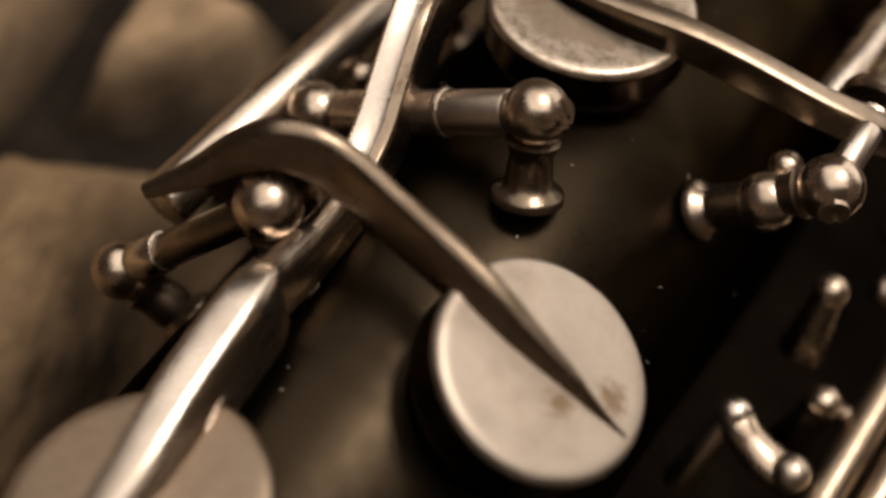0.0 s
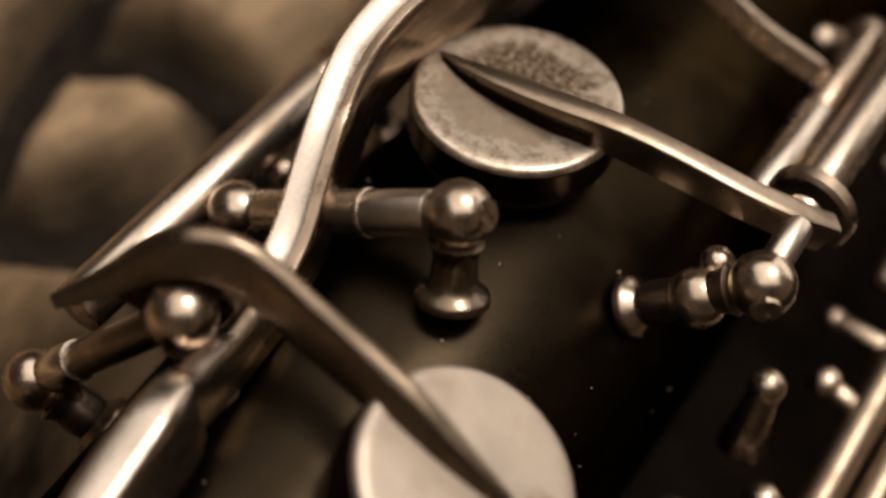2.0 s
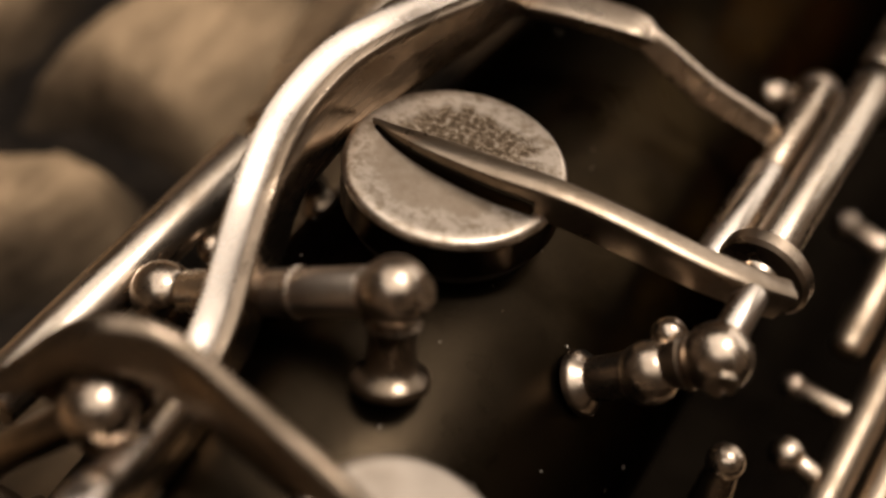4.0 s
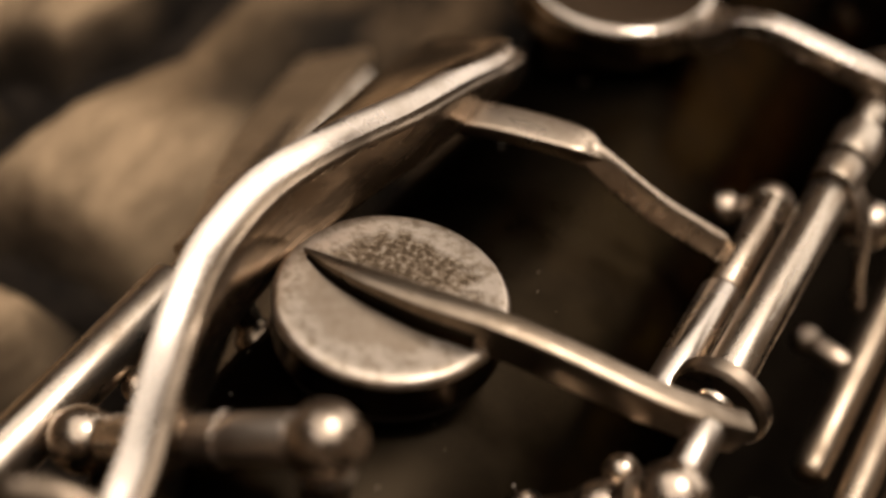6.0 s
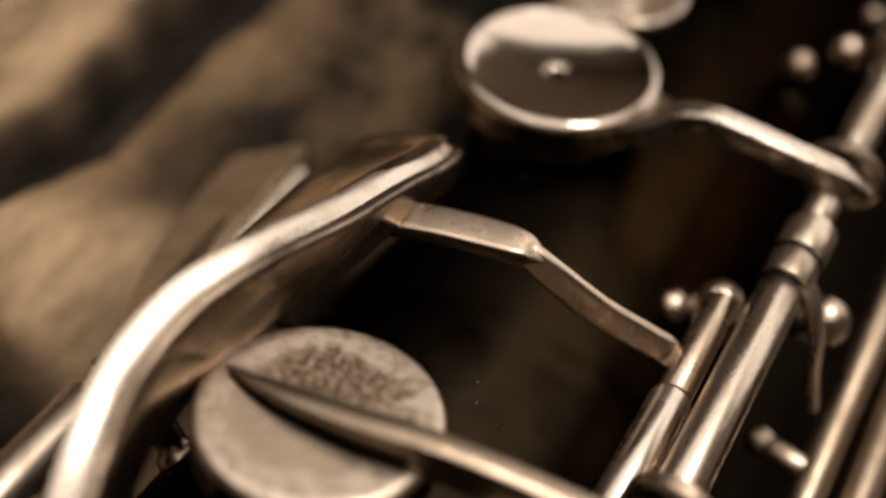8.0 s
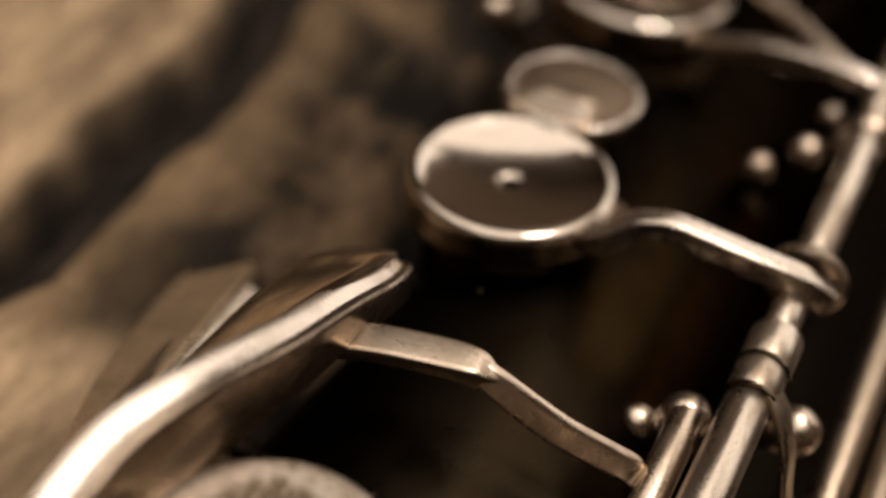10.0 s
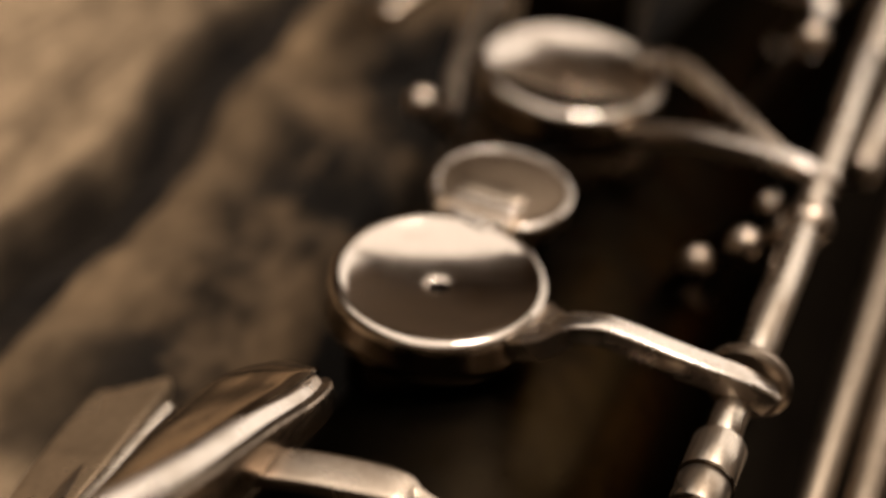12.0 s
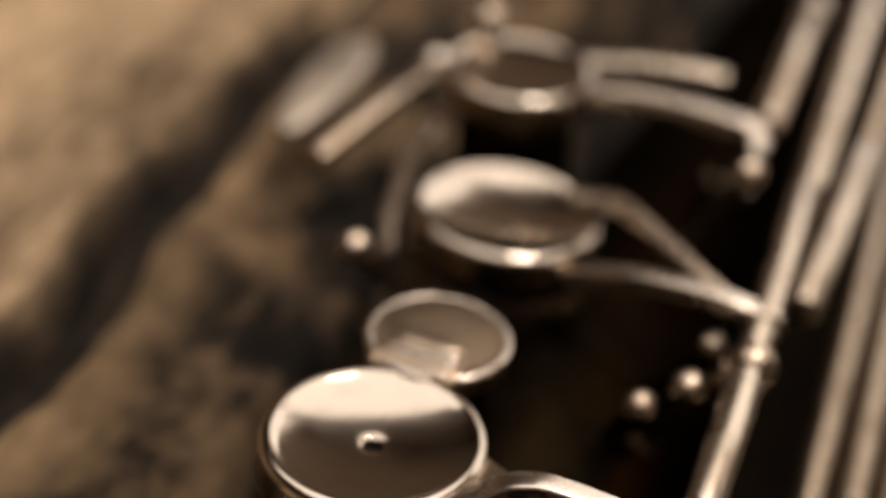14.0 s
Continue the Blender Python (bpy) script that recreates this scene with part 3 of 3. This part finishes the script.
# streaks in the plate's colour stand for what it mirrors
part("touch_plate", bar([(-14.0, 2.0, 5.7, 0.5, 0.8), (-12.8, 8.0, 5.6, 2.5, 1.2), (-12.4, 16.0, 3.4, 6.0, 1.3), (-12.7, 24.0, 0.9, 8.6, 1.4), (-12.7, 31.0, -1.4, 10.2, 1.4), (-12.1, 35.4, -2.5, 9.4, 1.3), (-11.2, 38.4, -3.7, 6.8, 1.2), (-10.0, 40.0, -4.9, 2.6, 0.9)], LEAF, 12, (-0.4, 0, 0.91)), PLATE, key, "leaf-shaped finger plate with reflections painted in streaks")
A, F = Vector((4.6, -17.4, 3.4)), Vector((-17.2, -21.4, -8.6))
part("hinge_tube", tube(F.lerp(A, 0.12), F.lerp(A, 0.90), 2.15), BRIGHT, key)
part("hinge_collar", tube(F.lerp(A, 0.60), F.lerp(A, 0.63), 2.35, None, 32, 0.15), BRIGHT, key)
post(body, foot_under((6.8, -20.4, 0), 1.5), A, 3.0, 3.4, 2.0, (0.9, 0.15, 0.45))
post(body, foot_under((-14.6, -21.4, -9)), F, 3.0, 3.4, 2.2)

# ---- key arching over the first one ----
key = thing("saxophone_key", "brass key with arched arm and satin flat cup", "key", "saxophone keys")
N1 = (0.402, 0.142, 0.905)
C1 = Vector((18.08, -35.74, -1.19))
flat_cup(key, C1, N1, 9.95, 5.2, FACE)
tone_hole(C1 - Vector(N1) * 6.6, N1, 8.2, 8)
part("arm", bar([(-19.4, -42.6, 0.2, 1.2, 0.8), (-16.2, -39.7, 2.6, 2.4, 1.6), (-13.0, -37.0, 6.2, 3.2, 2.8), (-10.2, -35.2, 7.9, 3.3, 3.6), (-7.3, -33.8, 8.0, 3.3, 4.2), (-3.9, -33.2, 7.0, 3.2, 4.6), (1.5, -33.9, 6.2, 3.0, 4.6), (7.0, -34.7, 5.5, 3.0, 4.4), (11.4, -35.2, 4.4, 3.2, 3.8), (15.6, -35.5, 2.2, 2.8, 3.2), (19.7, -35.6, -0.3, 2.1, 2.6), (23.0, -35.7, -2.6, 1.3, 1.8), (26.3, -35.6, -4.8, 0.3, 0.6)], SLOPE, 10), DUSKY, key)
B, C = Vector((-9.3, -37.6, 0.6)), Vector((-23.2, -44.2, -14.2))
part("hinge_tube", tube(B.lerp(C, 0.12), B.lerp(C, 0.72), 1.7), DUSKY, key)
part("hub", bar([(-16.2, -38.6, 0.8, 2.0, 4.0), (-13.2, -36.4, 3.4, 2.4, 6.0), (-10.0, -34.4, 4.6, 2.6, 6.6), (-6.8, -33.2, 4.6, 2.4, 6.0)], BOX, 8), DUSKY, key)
part("hinge_collar", tube(B.lerp(C, 0.68), B.lerp(C, 0.88), 2.0), BRIGHT, key)
post(body, foot_under((-10.2, -38.6, 0)), B, 3.1, 3.0, 2.0, (-0.45, 0.2, 0.87))
post(body, foot_under((-17.5, -43.0, -18)), C, 2.9, 3.2, 2.1)

# ---- worn key across the tube ----
key = thing("saxophone_key", "brass key with worn spotted flat cup", "key", "saxophone keys")
N2 = (-0.006, 0.098, 0.995)
C2 = Vector((0, 0, 0))
flat_cup(key, C2, N2, 10.25, 4.4, WORN)
tone_hole(C2 - Vector(N2) * 5.8, N2, 8.6, 9)
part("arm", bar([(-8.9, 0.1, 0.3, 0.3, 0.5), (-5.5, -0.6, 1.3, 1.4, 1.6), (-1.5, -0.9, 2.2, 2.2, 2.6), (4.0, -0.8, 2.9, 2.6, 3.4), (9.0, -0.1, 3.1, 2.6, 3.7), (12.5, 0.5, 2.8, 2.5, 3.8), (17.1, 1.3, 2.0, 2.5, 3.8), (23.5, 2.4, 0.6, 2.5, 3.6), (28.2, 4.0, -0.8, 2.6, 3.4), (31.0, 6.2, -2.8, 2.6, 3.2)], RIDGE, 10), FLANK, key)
# thin strip in the dark tube metal along the arm's near foot
part("foot_strip", bar([(-8.2, -0.3, 0.3, 0.6, 0.6), (-5.2, -1.3, 0.8, 0.9, 1.2), (-1.2, -1.9, 1.3, 1.0, 1.7), (4.0, -2.0, 1.7, 1.0, 2.1), (8.8, -1.4, 1.6, 0.9, 2.0)], rounded(r=0.3), 8), TUBE, key, "thin dark strip along the foot of the arm")
part("hinge_collar", lathe([(2.1, 0), (4.2, 0), (4.6, 0.4), (4.6, 1.6), (4.2, 2.0), (2.1, 2.0)], (27.6, 8.6, -6.6), (0.08, 1, 0), 40, True), BAR, key)
part("hinge_tube", tube((22.4, 9, -10.5), (22.4, 24.6, -10.5), 2.0), BRIGHT, key)
D = Vector((28.4, -3.9, -3.2))
post(body, (18.6, -6.9, -11.4), D, 3.1, 3.0, 2.0, (0.45, -0.75, 0.1), "post", None, BALL)
part("post_bead", lathe(ball_profile(2.9, 0), (23.6, -5.6, -7.4), (0.78, 0.2, 0.6), 36), BALL, body)
part("post_screw", tube((28.4, -2.0, -2.4), (28.3, 3.0, -1.8), 1.5), BRIGHT, body)
part("post_bead", lathe(ball_profile(1.7, 0), (23.4, -1.6, -6.6), (0, 0, 1), 28), BALL, body)

for x, y, z, r, x1, y1, z1 in ((32.0, -2.0, -20.0, 1.9, 32.4, -5.6, -27.0), (36.9, -9.4, -27.0, 1.9, 35.4, -11.6, -36.0)):
    bead = part("spring_post", lathe(ball_profile(r, 0), (x, y, z), (0, 0, 1), 28), BALL, body)
    part("stem", tube((x, y, z), (x1, y1, z1), r * 0.8, r * 1.3), DUSKY, bead)

# ---- bent lever under the touch ----
key = thing("saxophone_key", "bent flat brass lever reaching under the touch", "key", "saxophone keys")
part("arm", bar([(-12.5, 23.4, -4.4, 2.6, 1.6), (-7.8, 24.6, -2.2, 3.4, 1.6), (-3.6, 25.6, -1.4, 3.7, 1.6), (2.2, 26.7, -1.2, 3.7, 1.7), (5.0, 27.1, -1.3, 3.3, 1.9), (6.4, 27.2, -1.8, 2.4, 2.2), (7.4, 27.3, -2.5, 1.0, 1.6)], rounded(r=0.14), 8), BAR, key)
part("blade", bar([(3.8, 27.4, -1.5, 0.8, 0.9), (6.2, 27.6, -1.7, 0.9, 1.5), (8.6, 27.8, -2.8, 0.9, 2.1), (13.6, 28.6, -5.8, 0.9, 2.3), (18.0, 29.6, -7.9, 0.9, 2.1), (20.5, 30.2, -9.2, 0.9, 1.9), (21.4, 30.7, -11.4, 0.9, 1.6)], rounded(r=0.2, lean=1.5), 8), BAR, key)
part("hinge_tube", tube((22.4, 25.2, -10.8), (22.2, 38.6, -10.8), 1.7), BAR, key)
G = Vector((21.4, 42.6, -15.0))
post(body, foot_under((19.6, 42.4, -18)), G, 2.5, 2.6, 1.6)
post(body, (11.6, 42.2, -22.6), (16.8, 42.4, -18.0), 2.0, 2.2, 1.4)

# ---- long hinge rods ----
rod = thing("hinge_rod", "long polished brass hinge rod with ringed joints", "rod", "hinge rods")
part("rod", tube((26.9, 10, -9.4), (26.9, 42.0, -9.4), 2.25), SATIN, rod)
for y0, y1, r in ((41.9, 46.2, 2.5), (46.3, 51.4, 2.62)):
    part("sleeve", tube((26.9, y0, -9.2), (26.9, y1, -9.2), r, None, 32, 0.14), SATIN, rod)
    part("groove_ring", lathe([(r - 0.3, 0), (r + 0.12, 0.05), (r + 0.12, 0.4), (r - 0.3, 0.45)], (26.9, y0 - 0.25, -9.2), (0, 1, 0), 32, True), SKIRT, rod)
part("rod", tube((26.8, 51.2, -9.0), (26.7, 58.4, -8.8), 1.7), SATIN, rod)
part("rod", tube((26.8, 61, -9.2), (26.6, 87.6, -9.2), 2.0), SATIN, rod)
part("rod", tube((26.6, 92, -9.0), (25.9, 131, -9.0), 1.75), SATIN, rod)
part("sleeve", tube((26.5, 97.0, -8.9), (26.5, 99.6, -8.9), 2.2), SATIN, rod)
part("rod", tube((26.4, 131, -9.6), (24.2, 300, -9.6), 2.2), SATIN, rod)
rod = thing("hinge_rod", "short brass rod beside the main hinge rod", "rod", "hinge rods")
part("rod", tube((29.6, 112, -15.5), (31.8, 158, -15.5), 2.4, None, 32, 0.8), SATIN, rod)
part("rod_end", tube((31.8, 158, -15.5), (34.0, 260, -18.0), 1.8), BAR, rod)
rod = thing("hinge_rod", "thin brass rod with blunt bright end", "rod", "hinge rods")
part("rod", tube((18.2, 141, -7.0), (17.8, 182, -7.0), 2.2, None, 32, 0.8), BAR, rod)
part("rod_end", tube((17.8, 182.2, -6.6), (17.8, 188, -6.6), 2.5, None, 32, 0.8), BRIGHT, rod)
post(body, foot_under((17.0, 165.0, -16)), (18.0, 165.0, -8.0), 2.4, 2.4, 1.5)
post(body, foot_under((31.0, 49.6, -20)), (31.2, 49.6, -18.6), 2.6, 2.6, 1.6)

rod = thing("hinge_rod", "smooth brass hinge rod low beside the bark", "rod", "hinge rods")
part("rod", tube((-22.9, -38, -10.2), (-21.8, -2.6, -10.2), 2.7), SATIN, rod)
part("rod_tip", tube((-21.8, -2.6, -10.0), (-21.7, 0.4, -9.8), 1.5), BALL, rod)
post(body, foot_under((-18.6, 0.0, -13)), (-20.2, 0.8, -8.6), 1.8, 2.2, 1.4)
post(body, foot_under((-17.0, -13.0, -14)), (-18.4, -12.9, -12.0), 1.5, 1.8, 1.1)
guard = thing("key_guard", "flat brown brass guard blade, right edge's highlight in paler metal", "guard")
part("blade", bar([(-24.6, 4.0, -12.0, 2.0, 1.2), (-29.8, 22.0, -16.2, 7.6, 2.0), (-33.6, 41.6, -20.6, 9.4, 1.8), (-33.7, 42.4, -21.2, 8.6, 1.0)], rounded(r=0.16), 8, (-0.35, 0, 0.94)), DULL, guard)
# paler strip along the right edge, standing for its highlight
part("edge", bar([(-23.6, 2.0, -10.0, 3.4, 2.0), (-26.8, 22.0, -15.0, 4.6, 2.2), (-29.6, 40.6, -19.4, 4.8, 2.2), (-29.8, 41.8, -20.2, 3.8, 1.4)], ROUND, 8), SATIN, guard, "rounded edge in paler metal for its highlight")

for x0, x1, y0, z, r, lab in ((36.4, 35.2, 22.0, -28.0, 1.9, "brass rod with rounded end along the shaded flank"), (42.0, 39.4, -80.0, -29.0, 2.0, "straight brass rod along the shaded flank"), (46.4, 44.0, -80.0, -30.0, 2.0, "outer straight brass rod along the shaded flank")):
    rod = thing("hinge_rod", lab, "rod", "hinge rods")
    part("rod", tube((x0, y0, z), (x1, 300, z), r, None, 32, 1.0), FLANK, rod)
    if y0 > 0:
        part("stub", tube((35.8, 37.6, -28), (31.0, 38.2, -27.6), 1.3), BAR, rod)
        part("stub_bead", lathe(ball_profile(1.7, 0), (30.0, 38.3, -27.4), (0, 0, 1), 28), BALL, rod)
    else:
        for y, z, reach, r in ((6.8, -28.0, 5.2, 1.9), (15.9, -29.5, 8.0, 1.4), (-8.0, -30.0, 5.0, 1.7)) if x0 < 44 else ():
            part("stub", tube((x0 - 0.6, y, -29.2), (x0 - reach, y + 0.4, z), 1.1), BAR, rod)
            part("stub_bead", lathe(ball_profile(r, 0), (x0 - reach - 0.6, y + 0.4, z), (0, 0, 1), 28), BALL, rod)
guard = thing("rod_saddle", "curved bright brass saddle bracket beside the rods", "bracket")
part("saddle", bar([(29.8, -15.9, -24.6, 3.0, 3.0), (31.6, -17.0, -24.8, 4.0, 3.6), (33.6, -17.7, -25.6, 4.0, 3.6), (35.8, -18.2, -26.0, 4.4, 3.4), (38.2, -18.5, -25.8, 3.6, 2.8)], ROUND, 8), BAR, guard)
part("saddle_bead", lathe(ball_profile(1.9, 0), (30.3, -16.3, -26.0), (0, 0, 1), 28), BRIGHT, guard)
part("saddle_bead", lathe(ball_profile(2.0, 0), (37.9, -18.4, -26.8), (0, 0, 1), 28), BRIGHT, guard)
part("stem", tube((30.0, -16.8, -27.0), (28.6, -22.0, -35.0), 1.4, 1.8), BAR, guard)
strap = thing("key_strap", "thin curved brass strap hanging from hinge rod", "strap")
part("strap", bar([(28.6, 43.6, -7.6, 3.6, 0.9), (30.6, 42.4, -10.0, 4.0, 0.9), (32.2, 41.2, -13.5, 3.8, 0.9), (33.0, 40.2, -17.0, 3.0, 0.9), (34.2, 39.4, -20.5, 2.0, 0.9)], rounded(r=0.3), 8, (1, 0, 0.3)), BAR, strap)

bead = part("spring_post", lathe(ball_profile(2.3, 0), (-23.9, 28.8, -28.6), (0, 0, 1), 28), BALL, body)
part("stem", tube((-19.0, 28.8, -30.4), (-23.9, 28.8, -28.6), 1.4), TUBE, bead)

# ---- cup with a hole, and its small companion ----
key = thing("saxophone_key", "polished dished key cup with small central hole", "key", "saxophone keys")
N3 = (0.006, 0.035, 1.0)
C3 = Vector((-5.7, 60.0, -6.9))
dished_cup(key, C3, N3, 11.5, 4.6, 1.1, 1.45)
tone_hole(C3 - Vector(N3) * 6.0, N3, 9.2, 8)
part("arm", bar([(3.5, 56.4, -7.8, 4.6, 2.6), (6.6, 55.4, -6.0, 3.6, 2.6), (9.0, 55.6, -4.0, 3.0, 2.4), (11.3, 55.8, -3.0, 2.6, 2.4), (14.1, 56.2, -2.8, 2.5, 2.6), (21.8, 56.8, -4.0, 2.5, 2.8), (27.5, 58.0, -5.5, 2.6, 2.8), (30.2, 59.4, -7.6, 2.6, 2.8)], rounded(r=0.16), 10), BRIGHT, key)
part("gusset", bar([(3.6, 60.6, -8.4, 6.0, 1.2), (7.4, 58.8, -7.0, 3.6, 1.2), (11.0, 57.3, -4.8, 1.0, 1.0)], rounded(r=0.16), 8), BAR, key)
part("hinge_collar", lathe([(1.8, 0), (4.0, 0), (4.4, 0.4), (4.2, 1.4), (3.4, 2.2), (1.8, 2.4)], (27.0, 60.6, -9.2), (0, 1, 0), 40, True), BAR, key)
dish = part("small_cup", lathe([(0, -3.2), (7.0, -3.2), (7.8, -2.8), (8.0, -1.2)] + arc(7.4, -0.7, 0.7, 0, 100, 8) + [(6.6, 0.0), (5, 0.14), (3, 0.22), (1.2, 0.25), (0, 0.25)], (-5.8, 78.1, -7.1), (0.03, 0.03, 1), 64), COMPANION, key, "brown companion plate with bright edge")
part("edge_ring", lathe([(7.3, -0.9)] + arc(7.55, -0.6, 0.62, -60, 130, 10) + [(7.0, -0.5)], (-5.8, 78.1, -7.06), (0.03, 0.03, 1), 64, True), BRIGHT, dish)
part("tongue", bar([(-6.2, 69.9, -7.7, 9.6, 1.4), (-6.2, 70.7, -6.8, 9.8, 1.4), (-6.2, 72.0, -6.35, 9.8, 1.4), (-6.2, 74.0, -6.35, 9.6, 1.2), (-6.1, 76.0, -6.6, 9.2, 0.8), (-6.0, 77.2, -7.1, 8.6, 0.6)], rounded(r=0.1), 8), COMPANION, key)
# three real ridges; the wide fourth is added to shape a soft highlight
for k, (y, z, half, wide) in enumerate(((70.9, -6.45, 4.6, 0.7), (72.2, -6.1, 4.7, 0.7), (73.5, -6.08, 4.6, 0.7), (75.5, -6.2, 4.2, 2.2))):
    part("ridge", bar([(-6.1 - half, y + 0.2, z - 0.35, wide * 0.6, 0.5), (-6.1 - half * 0.6, y + 0.1, z, wide, 0.6), (-6.1, y, z, wide, 0.6), (-6.1 + half * 0.6, y + 0.1, z, wide, 0.6), (-6.1 + half, y + 0.2, z - 0.35, wide * 0.6, 0.5)], ROUND), FLANK if k == 3 else BRIGHT, key)
tone_hole(Vector((-5.8, 78.2, -11.0)), (0, 0, 1), 5.6, 6)

# ---- forked cup further up ----
key = thing("saxophone_key", "polished dished key cup held by forked arm", "key", "saxophone keys")
C5 = Vector((-8.9, 111.0, -10.0))
dished_cup(key, C5, (0.05, 0.05, 1), 12.4, 5.0, 0.0, 1.6)
tone_hole(C5 + Vector((0, 0, -6.6)), (0, 0, 1), 12.6, 8, DUSKY)
part("arm", bar([(1.4, 105.0, -13.0, 3.6, 2.6), (5.5, 102.0, -9.6, 2.8, 2.4), (11.0, 99.6, -7.0, 2.5, 2.4), (18.0, 98.4, -6.0, 2.5, 2.4), (25.0, 97.8, -6.4, 2.6, 2.4), (28.6, 98.2, -9.0, 2.4, 2.2)], rounded(r=0.2), 10), BRIGHT, key)
part("strap", bar([(-2.0, 117.0, -9.4, 2.4, 1.8), (4.0, 116.5, -8.2, 2.4, 1.8), (12.0, 109.0, -7.6, 2.2, 1.8), (20.0, 101.5, -7.4, 2.0, 1.8), (24.5, 99.6, -8.6, 1.8, 1.8)], rounded(r=0.2), 8), BAR, key)
H = Vector((26.8, 90.4, -9.4))
post(body, foot_under((24.8, 90.4, -12)), H, 2.7, 3.0, 1.8)
for x, y, z, r in ((20.6, 88.0, -12.8, 2.0), (16.0, 85.4, -15.2, 1.9), (21.4, 96.6, -12.6, 1.6)):
    head = Vector((x, y, z))
    bead = part("spring_post", lathe(ball_profile(r, 0), head, (0, 0, 1), 28), BALL, body)
    part("stem", tube(foot_under(head, -0.5), head, 0.8), TUBE, bead)
K = Vector((-24.4, 97.6, -12.6))
post(body, foot_under((-19.4, 100.2, -17)), K, 2.1, 2.4, 1.3)

# ---- last cup and lever before the distance ----
key = thing("saxophone_key", "rounded brass key cup with thin paired levers", "key", "saxophone keys")
C6 = Vector((-17.0, 138.0, -3.6))
dished_cup(key, C6, (0.03, 0.0, 1), 10.8, 4.4, 0.0, 0.9)
tone_hole(C6 + Vector((0, 0, -6.2)), (0, 0, 1), 8.6, 14)
part("arm", bar([(-9.0, 136.0, -5.5, 3.6, 2.6), (-5.1, 133.9, -2.0, 3.4, 2.8), (4.3, 133.7, -0.9, 3.2, 2.8), (14.0, 132.0, -0.8, 3.2, 3.0), (18.0, 130.8, -1.2, 3.2, 3.0), (19.4, 128.6, -3.4, 2.8, 2.6)], rounded(r=0.24), 8), BRIGHT, key)
part("lever", bar([(-12.0, 147, -5.0, 3.4, 2.8), (-4.0, 149.2, -4.2, 3.6, 3.0), (3.0, 150.4, -4.0, 3.6, 3.0), (10.6, 151.2, -4.4, 3.4, 2.8)], rounded(r=0.26), 8), SATIN, key)
post(body, foot_under((17.0, 123.8, -9)), (19.0, 123.8, -4.6), 2.1, 2.4, 1.5)
key = thing("saxophone_key", "slim brass side lever with rounded end", "key", "saxophone keys")
part("lever", bar([(-40.5, 120.0, -14.0, 3.4, 2.4), (-36.0, 133.0, -11.0, 3.2, 2.4), (-32.6, 143.5, -9.6, 3.0, 2.4)], rounded(r=0.24), 8), BAR, key)
part("touch", lathe(ball_profile(2.4, 0), (-32.3, 145.0, -10.0), (0, 0, 1), 28), BRIGHT, key)
part("touch_plate", bar([(-48.6, 126.0, -15.5, 3.0, 1.6), (-48.4, 134.0, -14.2, 7.0, 2.2), (-48.6, 144.0, -13.6, 8.4, 2.4), (-49.0, 153.0, -14.0, 6.6, 2.2), (-49.2, 158.0, -15.0, 2.6, 1.4)], rounded(r=0.3), 8), FACE, key)
post(body, (-18.0, 148.0, -24.0), (-25.0, 147.0, -2.0), 2.4, 2.4, 1.4)
spring = thing("key_lever", "thin dark brass lever between small posts", "lever")
part("lever", bar([(-22.0, 102.0, -15.5, 2.2, 1.8), (-25.5, 112.0, -15.0, 2.2, 1.8), (-28.0, 127.0, -14.4, 2.6, 1.8), (-29.0, 136.0, -14.8, 2.4, 1.8)], rounded(r=0.26), 8), BAR, spring)


# ---- dust ----
def dust():
    """Fine pale specks lying on the dark tube."""
    rnd = random.Random(11)
    bm = bmesh.new()
    for _ in range(70):
        y, a, r = rnd.uniform(-75, 60), radians(rnd.uniform(-70, 75)), rnd.uniform(0.05, 0.13)
        c = tube_centre(y)
        p = c + Vector((math.sin(a), 0, math.cos(a))) * (tube_radius(y) + r * 0.4)
        tip = [bm.verts.new((p + Vector(d) * r * rnd.uniform(0.7, 1.3)) * MM) for d in ((1, 0, 0), (0, 1, 0), (-1, 0, 0), (0, -1, 0), (0, 0, 1), (0, 0, -1))]
        for k in range(4):
            bm.faces.new((tip[k], tip[(k + 1) % 4], tip[4]))
            bm.faces.new((tip[(k + 1) % 4], tip[k], tip[5]))
    tagged(part("dust", bm, LINT), "fine pale dust specks on the dark tube", "dust", kind="stuff")


dust()
